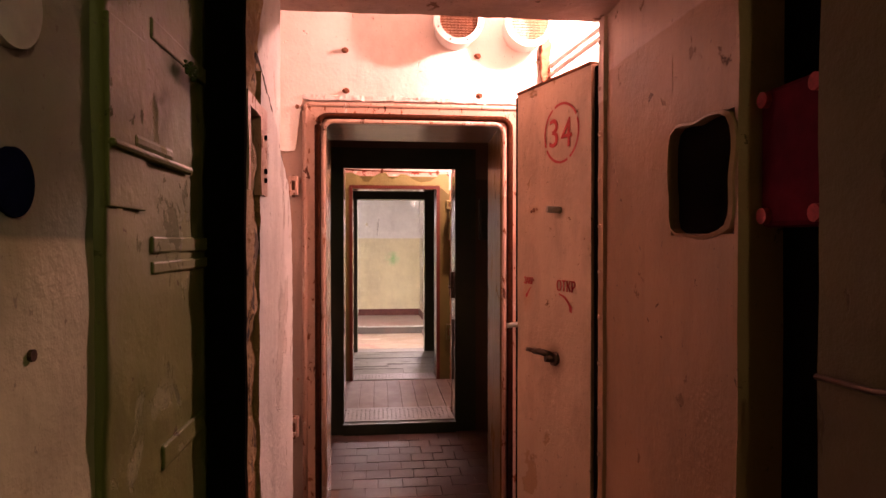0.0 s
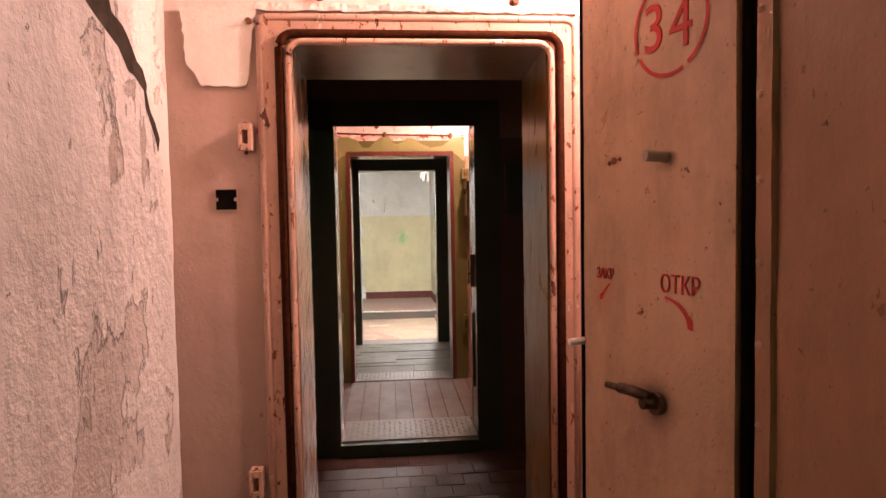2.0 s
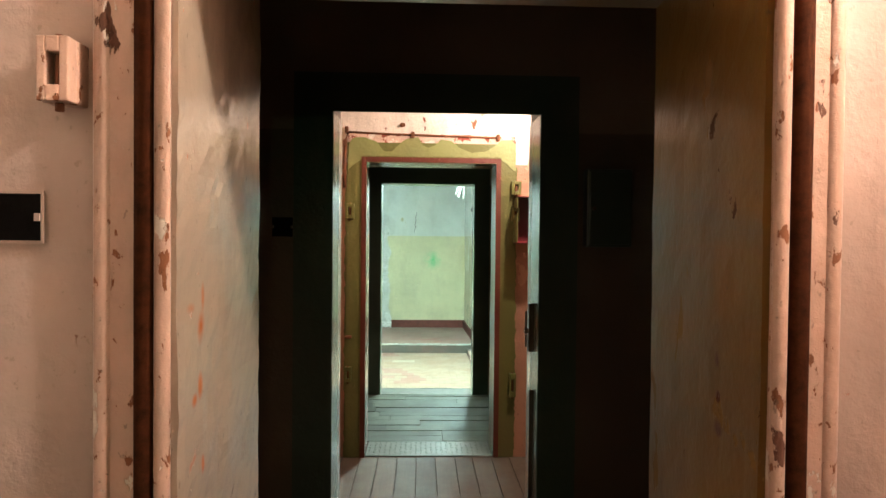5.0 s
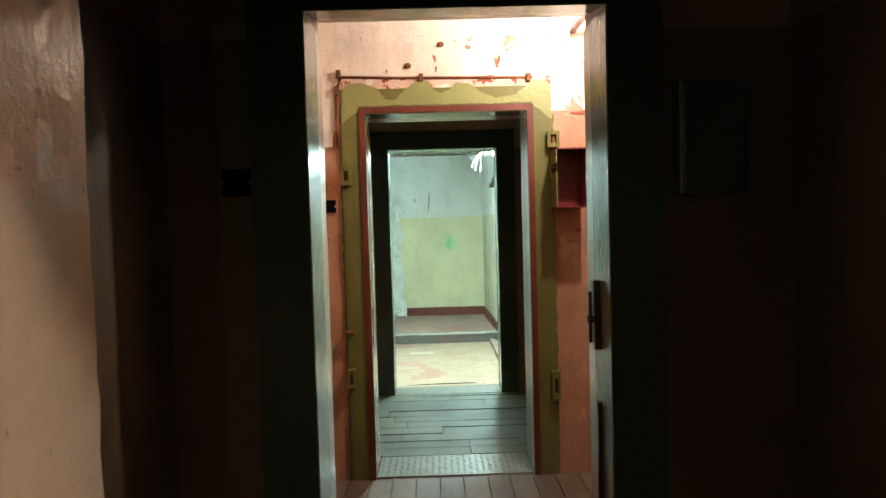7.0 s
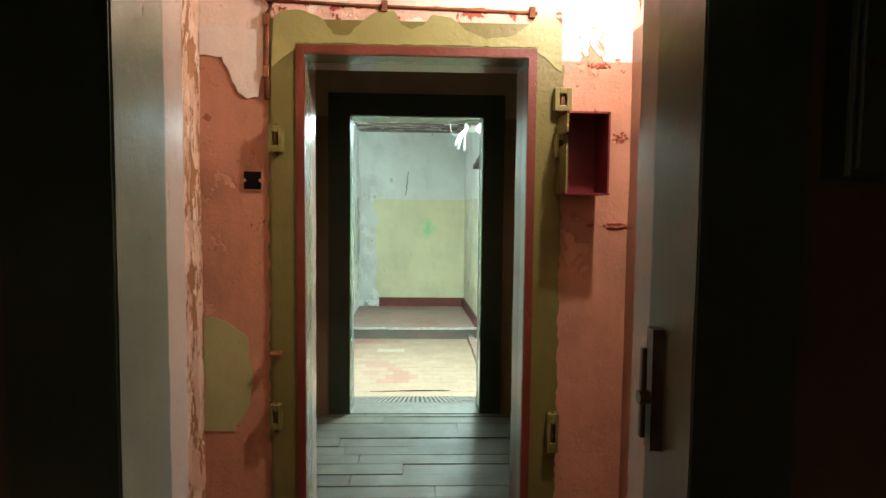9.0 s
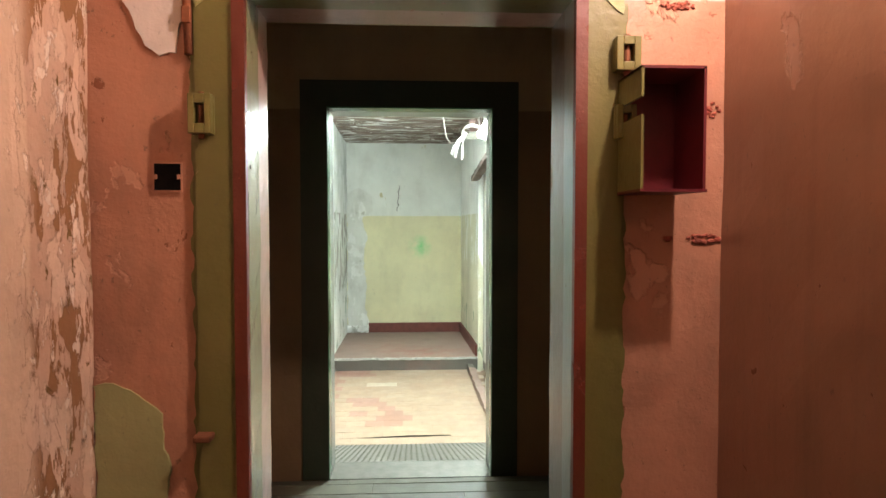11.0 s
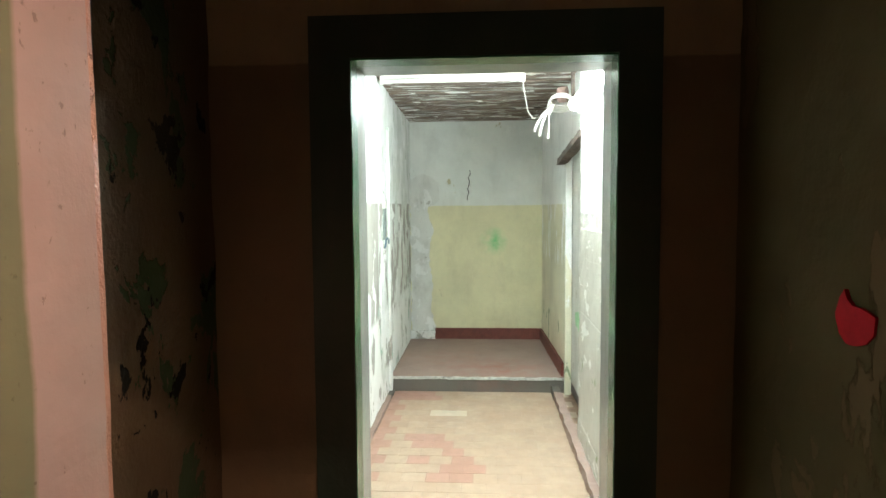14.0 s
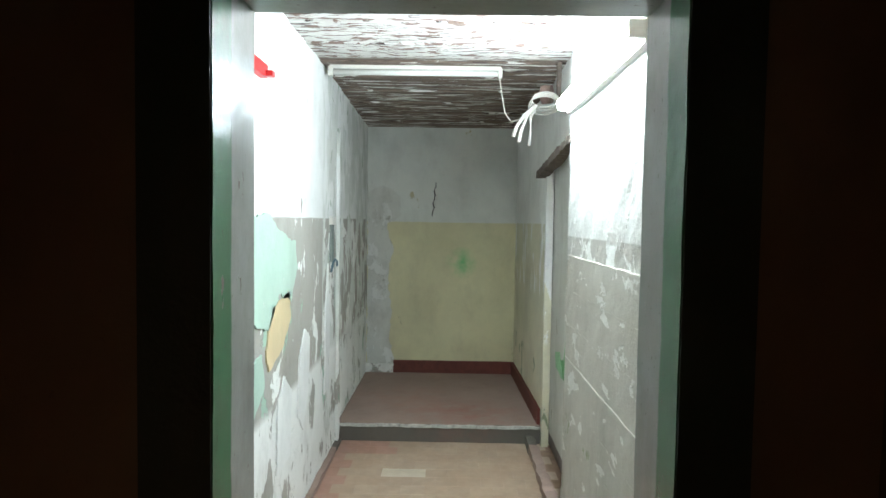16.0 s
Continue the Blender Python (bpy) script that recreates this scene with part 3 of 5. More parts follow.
structure("trim_jamb_2", bm, M_JAMB3, "glossy grey-green enamelled jamb lining")
structure("threshold_2", solid(-0.236, 0.662, 5.10, 5.43, F0 - .05, -0.006), M_BAND, "dark raised door sill")

# ---- room three, lit warm ----
begin(ROOM_3)
structure("floor_3", solid(-0.95, 1.5, 5.37, 6.64, -0.2, -0.008), M_GROUT, "dark bed below the floorboards")
structure("wall_room3_west", rough_solid(-0.95, -0.62, 5.375, 6.65, F0 - .1, 2.75, 0.05, 0.005), M_LEFT3, "cream painted wall with a strip of bare flaking brick")
structure("wall_room3_east", rough_solid(1.09, 1.5, 5.375, 6.65, F0 - .1, 2.75, 0.1, 0.003), M_RIGHT3, "brown-pink enamelled wall, pale top painted as lamplight")
structure("ceiling_room3", solid(-0.95, 1.5, 5.36, 6.66, 2.75, 2.9), M_CEIL, "whitewashed ceiling")
structure("wall_frame_3", cross_wall(6.65, 6.90, -0.95, 1.5, F0 - .1, 2.75, -0.212, 0.672, 2.008, 0.06, 0.004), M_PINKROOM, "pink painted wall with flaking whitewash round the olive frame")
frame_3 = empty("door_frame", "olive painted door frame with a red-lead inner edge", "door frame", at=(0.23, 6.64, 0))
bm = flat_band(bmesh.new(), -0.242, 0.702, 0, 2.038, 0.098, 6.632, 6.649)
world_part("band", bm, M_OLIVEFRAME, frame_3)
world_part("edge_strip", flat_band(bmesh.new(), -0.209, 0.669, 0, 2.005, 0.033, 6.625, 6.650), M_REDSTRIP, frame_3, "red-lead painted edge strip")
bm = bmesh.new()
uneven(bm, -0.222, -0.209, 6.652, 6.886, 0.0, 2.008, 0.04, 0.004)
box(bm, -0.215, 0.675, 6.63, 6.906, 2.001, 2.014)
structure("trim_jamb_3", bm, M_JAMB3L, "glossy olive and pink enamelled jamb lining")
structure("trim_jamb_3_east", rough_solid(0.669, 0.682, 6.652, 6.916, 0.0, 2.008, 0.05, 0.0018), M_JAMB3R, "chipped grey and brown enamelled jamb lining, near half paler for a reflection")

# ---- room four, unlit ----
begin(ROOM_4)
structure("floor_4", solid(-1.0, 1.5, 6.56, 8.25, -0.2, -0.008), M_GROUT, "dark bed below the floorboards")
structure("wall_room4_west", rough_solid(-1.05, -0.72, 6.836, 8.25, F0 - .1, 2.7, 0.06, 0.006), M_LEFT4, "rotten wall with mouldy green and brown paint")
structure("wall_room4_east", rough_solid(1.05, 1.5, 6.836, 8.25, F0 - .1, 2.7, 0.06, 0.005), M_RIGHT4, "olive-brown wall with shade put into its dark paint")
structure("ceiling_room4", solid(-1.05, 1.5, 6.83, 8.26, 2.7, 2.85), M_CEIL, "shadowed whitewashed ceiling")
structure("wall_door_4", cross_wall(8.25, 8.477, -1.2, 1.5, F5 - .1, 2.75, -0.228, 0.660, 2.012), M_DARK4, "brown painted wall with a darker dado round the last doorway")
structure("trim_band_4", flat_band(bmesh.new(), -0.228, 0.660, 0, 2.012, 0.14, 8.235, 8.248), M_BAND, "dark green painted band round the doorway")
bm = bmesh.new()
for x0, x1 in ((-0.238, -0.225), (0.657, 0.670)):
    uneven(bm, x0, x1, 8.24, 8.487, -0.05, 2.012, 0.04, 0.002)
box(bm, -0.232, 0.664, 8.24, 8.487, 2.005, 2.018)
structure("trim_jamb_4", bm, M_JAMB4, "green and grey enamelled jamb lining with chipped edges")

# ---- the end corridor ----
begin(CORRIDOR)
structure("floor_5", solid(-1.2, 1.5, 8.477, 12.42, F5 - 0.15, F5 - 0.0035), M_BED5, "grey bedding under the corridor tiles")
structure("wall_corridor_west", rough_solid(-1.1, -0.73, 8.477, 14.30, F5 - .1, 2.75, 0.08, 0.006), M_CORR_L, "white corridor wall flaking to grey and green below")
bm = bmesh.new()
uneven(bm, 0.97, 1.4, 8.477, 10.99, F5 - .1, 2.75, 0.06, 0.007)
structure("wall_corridor_east", bm, M_CORR_NEAR, "white corridor wall with patched grey boards below")
bm = bmesh.new()
uneven(bm, 1.04, 1.4, 12.325, 14.30, F5 - .1, 2.75, 0.08, 0.004)
uneven(bm, 1.04, 1.4, 10.99, 12.325, 2.05, 2.75, 0.08, 0.006)
for v in bm.verts:
    if v.co.y > 12.33:
        v.co.x -= 0.030 * (v.co.y - 12.33)
structure("wall_corridor_recess", bm, M_CORR_R, "recessed corridor wall, white above a yellow-green dado")
structure("wall_corridor_end", rough_solid(-1.1, 1.4, 14.192, 14.42, F5 - .1, 2.75, 0.12, 0.004), M_END, "end wall, white above a yellow-green dado")
structure("landing", rough_solid(-0.75, 1.06, 12.340, 14.252, F5 - 0.1, -0.222, 0.06, 0.005), M_CONC, "raised concrete landing with a worn red top")
bm = bmesh.new()
y = 8.468
k = 0
while y < 14.2:
    w = 0.085 + 0.03 * ((k * 37) % 5) / 5
    z = 2.68 + 0.012 * ((k * 53) % 4) / 4 - 0.032 * max(0.0, y - 11.6)
    uneven(bm, -0.8, 1.1, y, y + w, z, z + 0.05, 0.09, 0.004, 6.0)
    y += w + 0.014
    k += 1
box(bm, -1.1, 1.4, 8.418, 14.55, 2.74, 2.9)
structure("ceiling_corridor", bm, M_LATH, "boarded ceiling with badly peeling white paint")


# ---- things: lamps ----
def bulb_lamp(at, label, strength):
    """A bare bulb in a holder under a round ceiling base."""
    x, y, z = at
    thing = empty("bulb_lamp", label, "lamp", at=(x, y, z + 0.12))
    world_part("base", disc(bmesh.new(), (x, y, z + 0.20), (0, 0, 1), 0.05, 0.03), M_PLASTIC, thing)
    world_part("cord", tube(bmesh.new(), [(x, y, z + 0.185), (x, y, z + 0.12)], 0.006, 8), M_STEEL, thing)
    world_part("socket", disc(bmesh.new(), (x, y, z + 0.10), (0, 0, 1), 0.022, 0.05, 16), M_STEEL, thing)
    bm = bmesh.new()
    bmesh.ops.create_uvsphere(bm, u_segments=16, v_segments=10, radius=0.027, matrix=Matrix.Translation((x, y, z + 0.058)))
    world_part("bulb", bm, plain("warm_bulb_glass", (1.0, 0.75, 0.55), 0.3, 0, strength, 0), thing)
    return thing


begin(Vector((0, 0, 0)))
bulb_lamp(LAMP_1, "bare warm bulb lit under the vestibule ceiling", 20.0)
bulb_lamp(LAMP_3, "bare warm bulb lit beside the enamelled wall", 20.0)
bulb_lamp(ENTRY_FILL, "unseen fill bulb added to light the entry passage", 2.0)

begin(CORRIDOR)
lit = empty("fluorescent_lamp", "lit white fluorescent batten lamp on the corridor wall", "lamp", at=(0.95, 10.198, 2.27))
world_part("body", solid(0.935, 0.972, 9.407, 10.95, 2.215, 2.325, 0.006), M_PLASTIC, lit)
world_part("tube", tube(bmesh.new(), [(0.905, 10.91, 2.27), (0.905, 9.447, 2.27)], 0.040, 14), M_LIT, lit, "glowing white tube")
for y in (9.427, 10.93):
    world_part("end_cap", solid(0.875, 0.940, y - 0.018, y + 0.018, 2.235, 2.305, 0.005), M_PLASTIC, lit)
dead = empty("fluorescent_lamp", "unlit fluorescent tube fixed across the peeling ceiling", "lamp", at=(-0.05, 11.682, 2.66))
world_part("tube", tube(bmesh.new(), [(-0.66, 11.682, 2.630), (0.56, 11.682, 2.630)], 0.022, 12), M_TUBE, dead)
world_part("body", solid(-0.68, 0.58, 11.657, 11.707, 2.652, 2.680, 0.004), M_PLASTIC, dead)
for x in (-0.675, 0.575):
    world_part("end_cap", solid(x - 0.015, x + 0.015, 11.657, 11.707, 2.60, 2.67, 0.004), M_PLASTIC, dead)

# ---- things: entry ----
begin(ENTRY)
begin(ENTRY + Vector((0.018, 0, 0)))
shield = empty("steel_door", "olive painted ribbed steel door leaf standing open with chipped paint", "door", at=(-0.5, 1.15, F0))
bm = rough_solid(-0.62, -0.325, 0.918, 1.352, F0, 2.40, 0.02, 0.0045, 9)
for f in bm.faces:
    f.smooth = True
world_part("leaf", bm, M_OLIVE, shield)
for z0, z1, y0, y1 in ((1.715, 1.745, 1.10, 1.34), (1.412, 1.436, 1.10, 1.345), (1.382, 1.400, 1.10, 1.345), (1.09, 1.125, 1.14, 1.32)):
    world_part("rib", solid(-0.345, -0.3205, y0 - 0.03, y1, z0, z1, 0.003), M_OLIVE, shield)
for z0, z1 in ((1.47, 1.70), (0.85, 1.05), (1.95, 2.2)):
    world_part("plate", solid(-0.345, -0.3195, 0.925, 1.04, z0, z1, 0.002), M_OLIVE, shield)
bm = bmesh.new()
box(bm, -0.345, -0.313, 0.925, 1.235, 1.540, 1.552, 0.005)
box(bm, -0.345, -0.317, 1.0, 1.15, 1.551, 1.570, 0.006)
world_part("lug", bm, M_OLIVE, shield, "rusty welded lug")
bm = bmesh.new()
for k in range(26):
    t = k * 2.39996
    r = 0.006 + 0.0016 * k
    bmesh.ops.create_icosphere(bm, subdivisions=1, radius=0.0035 + 0.0015 * math.sin(k * 1.7), matrix=Matrix.Translation((-0.306, 1.20 + r * math.cos(t) * 0.9, 1.705 + r * math.sin(t) * 0.28)))
tagged(part("moss", bm, plain("moss_green", (0.05, 0.09, 0.02), 0.95, 0, 0, 0.5)), "small dark green moss tuft on the steel door", "moss")
begin(ENTRY)
tagged(part("wall_disc", disc(bmesh.new(), (-0.314, 0.748, 1.648), (1, 0, 0), 0.047, 0.012, 32), plain("grey_cover", (0.34, 0.35, 0.30), 0.7)), "round pale disc on the flaking entry wall", "cover plate")
# Flat dark blue disc drawn in place of a hole.
bm = bmesh.new()
disc(bm, (-0.317, 0.757, 1.482), (1, 0, 0), 0.032, 0.008, 24)
tagged(part("conduit_end", bm, plain("dark_blue_plastic", (0.006, 0.008, 0.03), 0.9, shine=0.0)), "dark blue disc standing in for a hole in the entry wall", "conduit")
tagged(part("bolt", disc(bmesh.new(), (-0.317, 0.785, 1.32), (1, 0, 0), 0.006, 0.008, 10), M_STEEL), "small dark bolt in the entry wall", "bolt")

cab = empty("switch_box", "dark red steel switch box with round bolt heads", "switch box", at=(1.05, 1.35, 1.46))
world_part("body", solid(0.865, 1.25, 1.255, 1.470, 1.46, 1.765, 0.012), M_SWITCH, cab)
for y, z in ((1.28, 1.485), (1.445, 1.485), (1.445, 1.74), (1.28, 1.74)):
    world_part("bolt_head", disc(bmesh.new(), (0.860, y, z), (1, 0, 0), 0.018, 0.016, 16), M_BOLT, cab, "red bolt head")
tagged(part("cable", tube(bmesh.new(), [(0.83, 0.62, 1.17), (0.825, 0.80, 1.205), (0.828, 0.98, 1.20), (0.828, 1.10, 1.18), (0.83, 1.24, 1.175)], 0.006, 8), M_STEEL), "thin dark cable sagging along the entry wall", "cable")

# the steel plate let into the broken pier
plate = empty("anchor_plate", "bent rusty steel anchor plate with bolt holes in the broken pier", "anchor plate", at=(-0.25, 1.50, 1.53))
bm = bmesh.new()
uneven(bm, -0.345, -0.316, 1.535, 1.61, 1.53, 1.72, 0.025, 0.003, 8)
uneven(bm, -0.345, -0.316, 1.39, 1.415, 1.53, 1.72, 0.025, 0.003, 8)
uneven(bm, -0.345, -0.316, 1.39, 1.61, 1.70, 1.725, 0.025, 0.003, 8)
lean(bm)
world_part("frame", bm, M_FRAME, plate)
for z in (1.565, 1.585, 1.66):
    world_part("bolt_hole", disc(bmesh.new(), (-0.238, 1.575, z), (1, 0, 0), 0.006, 0.006, 10), M_VOID, plate)


def ragged(points, x=None, y=None, z=None, depth=0.003, jitter=0.006, seed=1, step=0.02):
    """A thin coat of paint or plaster with a ragged outline, on a plane x, y or z."""
    rng = random.Random(seed)
    out = []
    n = len(points)
    for i in range(n):
        a, b = Vector(points[i]), Vector(points[(i + 1) % n])
        m = max(1, int((b - a).length / step))
        for k in range(m):
            p = a.lerp(b, k / m)
            out.append((p.x + rng.uniform(-jitter, jitter), p.y + rng.uniform(-jitter, jitter)))
    bm = bmesh.new()
    layers = []
    for d in (0, depth):
        if x is not None:
            layers.append([bm.verts.new((x + d, u, v)) for u, v in out])
        elif y is not None:
            layers.append([bm.verts.new((u, y + d, v)) for u, v in out])
        else:
            layers.append([bm.verts.new((u, v, z + d)) for u, v in out])
    bm.faces.new(layers[0])
    bm.faces.new(layers[1][::-1])
    n = len(out)
    for i in range(n):
        bm.faces.new((layers[0][i], layers[0][(i + 1) % n], layers[1][(i + 1) % n], layers[1][i]))
    bm.normal_update()
    bmesh.ops.triangulate(bm, faces=[f for f in bm.faces if len(f.verts) > 4], ngon_method="EAR_CLIP")
    bmesh.ops.recalc_face_normals(bm, faces=bm.faces[:])
    return bm


bm = ragged([(1.53, F0 - 0.05), (2.126, F0 - 0.05), (2.13, 0.5), (2.12, 1.0), (2.125, 1.3), (2.10, 1.50), (2.03, 1.59), (1.90, 1.655), (1.79, 1.72), (1.70, 1.755), (1.60, 1.78), (1.56, 1.80), (1.55, 1.6), (1.52, 1.1), (1.545, 0.6)], x=-0.350, depth=0.030, jitter=0.008, seed=3, step=0.025)
lean(bm)
for f in bm.faces:
    f.material_index = 1 if abs(f.normal.x) < 0.7 else 0
coat = structure("trim_plaster_coat", bm, M_PIER_L, "thick whitewashed plaster coat broken away at its edge")
coat.data.materials.append(M_BROKEN)

angle = empty("edge_angle", "rusty riveted steel angle along the edge of the pier", "steel angle", at=(0.81, 2.32, F0))
world_part("strip", rough_solid(0.806, 0.822, 2.285, 2.334, F0, 2.23, 0.03, 0.002, 9), M_PIER_R, angle)
for k in range(14):
    bm = bmesh.new()
    bmesh.ops.create_uvsphere(bm, u_segments=8, v_segments=6, radius=0.009, matrix=Matrix.Translation((0.806, 2.318, 0.0 + 0.165 * k)))
    world_part("rivet", bm, M_FRAME, angle)

# ---- the numbered door ----
LEAF_FAR, LEAF_NEAR = Vector((0.640, 2.912, 0)), Vector((0.812, 2.373, 0))
leaf_dir = (LEAF_NEAR - LEAF_FAR).normalized()
leaf_len = (LEAF_NEAR - LEAF_FAR).length
leaf_out = Vector((leaf_dir.y, -leaf_dir.x, 0))
LEAF = Matrix(((leaf_dir.x, -leaf_out.x, 0, LEAF_FAR.x), (leaf_dir.y, -leaf_out.y, 0, LEAF_FAR.y), (0, 0, 1, 0), (0, 0, 0, 1)))
door_34 = empty("numbered_door", "buff enamelled steel door numbered 34, standing open", "door")
door_34.matrix_world = Matrix.Translation(ORIGIN) @ LEAF


def text_mesh(words, height, at, width, material, name, parent, depth=0.0015):
    """Stencilled letters on the door, upright, facing the passage."""
    cu = bpy.data.curves.new(name, "FONT")
    cu.body, cu.size, cu.align_x, cu.extrude = words, height / 0.70, "LEFT", depth
    ob = bpy.data.objects.new(name, cu)
    me = bpy.data.meshes.new_from_object(ob)
    bpy.data.objects.remove(ob)
    xs = [v.co.x for v in me.vertices]
    ys = [v.co.y for v in me.vertices]
    k, h = width / (max(xs) - min(xs)), height / (max(ys) - min(ys))
    for v in me.vertices:
        u, w, d = (v.co.x - min(xs)) * k, (v.co.y - min(ys)) * h, v.co.z
        v.co = (at[0] + u, -0.002 - d, at[1] + w)
    me.materials.clear()
    me.materials.append(material)
    o = new(name, me)
    o.parent = parent
    return o


bm = bmesh.new()
uneven(bm, 0, leaf_len - 0.03, 0.0, 0.055, F0 + 0.03, 2.095, 0.06, 0.0012)
part("panel", bm, M_LEAF, door_34)
part("edge", solid(leaf_len - 0.028, leaf_len - 0.002, 0.012, 0.075, F0 + 0.03, 2.085, 0.004), M_VOID, door_34, "black edge strip")
part("edge", solid(-0.026, -0.002, 0.004, 0.06, F0 + 0.03, 2.085, 0.004), M_VOID, door_34, "black edge strip")
bm = bmesh.new()
box(bm, -0.004, leaf_len - 0.03, -0.004, 0.06, 2.090, 2.104, 0.003)
part("top_edge", bm, M_RUST, door_34)
bm = bmesh.new()
N = 48
ring = [[(0.345 + r * math.cos(2 * math.pi * k / N), 1.866 + r * math.sin(2 * math.pi * k / N)) for k in range(N)] for r in (0.122, 0.112)]
rv = [[[bm.verts.new((u, d, v)) for u, v in rr] for rr in ring] for d in (-0.0035, -0.001)]
for k in range(N):
    j = (k + 1) % N
    if k % 12 == 3:
        continue
    bm.faces.new((rv[0][0][k], rv[0][0][j], rv[0][1][j], rv[0][1][k]))
part("stencil_ring", bm, M_RED, door_34, "red stencilled circle")
text_mesh("3", 0.115, (0.262, 1.815), 0.058, M_RED, "numeral", door_34)
text_mesh("4", 0.115, (0.345, 1.805), 0.070, M_RED, "numeral", door_34)
text_mesh("ОТКР", 0.046, (0.315, 1.229), 0.125, M_RED, "lettering", door_34)
text_mesh("ЗАКР", 0.032, (0.062, 1.243), 0.074, M_RED, "lettering", door_34)


def arc_arrow(u0, v0, u1, v1, bulge, width, name):
    bm = bmesh.new()
    row = []
    for k in range(9):
        t = k / 8
        u = u0 + (u1 - u0) * t + bulge * math.sin(math.pi * t) * 0.7
        v = v0 + (v1 - v0) * t + bulge * math.sin(math.pi * t)
        w = width * (0.6 + 0.7 * t) if k < 7 else width * (2.2 if k == 7 else 0.1)
        du, dv = (u1 - u0), (v1 - v0)
        ln = math.hypot(du, dv)
        row.append((bm.verts.new((u - dv / ln * w, -0.003, v + du / ln * w)), bm.verts.new((u + dv / ln * w, -0.003, v - du / ln * w))))
    for a, b in zip(row, row[1:]):
        bm.faces.new((a[0], a[1], b[1], b[0]))
    part(name, bm, M_RED, door_34, "red stencilled arrow")


arc_arrow(0.331, 1.218, 0.420, 1.148, 0.014, 0.006, "arrow")
arc_arrow(0.121, 1.232, 0.074, 1.183, 0.010, 0.004, "arrow")
part("spindle", tube(bmesh.new(), [(0.336, 0.0, 1.556), (0.322, -0.055, 1.560)], 0.014, 12), plain("grey_spindle", (0.30, 0.24, 0.19), 0.6), door_34, "worn grey spindle stub")
bm = bmesh.new()
disc(bm, (0.306, -0.006, 0.950), (0, 1, 0), 0.028, 0.02, 20)
tube(bm, [(0.306, 0, 0.950), (0.297, -0.045, 0.955)], 0.017, 10)
hub = part("handle_hub", bm, M_STEEL, door_34, "oily dark hub")
bm = bmesh.new()
tube(bm, [(0.306, -0.030, 0.968), (0.262, -0.046, 0.976), (0.222, -0.052, 0.974)], 0.014, 10)
tube(bm, [(0.225, -0.052, 0.974), (0.175, -0.056, 0.972)], 0.009, 10)
part("handle", bm, M_STEEL, door_34, "dark steel door handle")
part("latch_knob", tube(bmesh.new(), [(-0.008, 0.01, 1.052), (-0.012, -0.030, 1.050), (-0.015, -0.045, 1.048)], 0.011, 10), M_PLASTIC, door_34, "pale latch knob")
for u, v, r in ((0.137, 1.565, 0.010), (0.160, 1.568, 0.006), (0.118, 1.560, 0.007), (0.33, 0.08, 0.016), (0.30, 0.93, 0.012)):
    bm = bmesh.new()
    bmesh.ops.create_icosphere(bm, subdivisions=2, radius=1.0, matrix=Matrix.Translation((u, 0.0, v)) @ Matrix.Diagonal((r * 1.3, 0.003, r, 1)))
    part("rust_blister", bm, M_RUST, door_34, "rust blister")

# ---- things: vestibule one ----
begin(FRAME_1)
for x in (0.440, 0.807):
    vent = empty("round_vent", "round whitewashed ventilation duct with a mesh grille", "vent", "vents over the door", at=(x, 3.43, 2.585))
    bm = bmesh.new()
    outer, inner = 0.128, 0.098
    M = 40
    cols = []
    for k in range(M):
        a = 2 * math.pi * k / M
        c, s = math.cos(a), math.sin(a)
        cols.append([bm.verts.new((x + r * c, y, 2.585 + r * s)) for r, y in ((0.112, 3.44), (0.112, 3.30), (outer, 3.30), (outer, 3.272), (inner, 3.268), (inner, 3.44))])
    for k in range(M):
        a, b = cols[k], cols[(k + 1) % M]
        for i in range(5):
            bm.faces.new((a[i], a[i + 1], b[i + 1], b[i]))
    bmesh.ops.recalc_face_normals(bm, faces=bm.faces[:])
    world_part("flange", bm, M_CEIL, vent)
    bm = bmesh.new()
    for k in range(-13, 14):
        o = k * 0.007
        h = math.sqrt(max(0.0, 0.099 ** 2 - o * o))
        box(bm, x + o - 0.0012, x + o + 0.0012, 3.281, 3.284, 2.585 - h, 2.585 + h)
        if k % 2 == 0:
            box(bm, x - h, x + h, 3.284, 3.287, 2.585 + o - 0.0012, 2.585 + o + 0.0012)
    world_part("grille", bm, M_RUST, vent, "fine rusty wire mesh")
    for k in range(8):
        a = 2 * math.pi * (k + 0.5) / 8
        world_part("screw", disc(bmesh.new(), (x + 0.113 * math.cos(a), 3.270, 2.585 + 0.113 * math.sin(a)), (0, 1, 0), 0.005, 0.006, 8), M_STEEL, vent)


def rusty_stub(x, y, z, dy=-0.03):
    bm = bmesh.new()
    tube(bm, [(x, y + 0.01, z), (x + 0.003, y + dy, z - 0.004)], 0.011, 8)
    bmesh.ops.create_icosphere(bm, subdivisions=2, radius=1.0, matrix=Matrix.Translation((x, y, z)) @ Matrix.Diagonal((0.02, 0.006, 0.016, 1)))
    tagged(part("pipe_stub", bm, M_RUST), "cut rusty pipe stub in flaking wall", "pipe stub", "cut stubs in the walls")


for x, z in ((-0.14, 2.455), (0.56, 2.445), (-0.135, 2.245), (0.57, 2.235), (-0.385, 2.155)):
    rusty_stub(x, 3.43, z)
bm = bmesh.new()
uneven(bm, -0.36, 0.80, 3.412, 3.436, 2.19, 2.215, 0.014, 0.009, 16)
structure("trim_crumbled_ledge", bm, M_VEST, "crumbled plaster ledge above the steel frame")
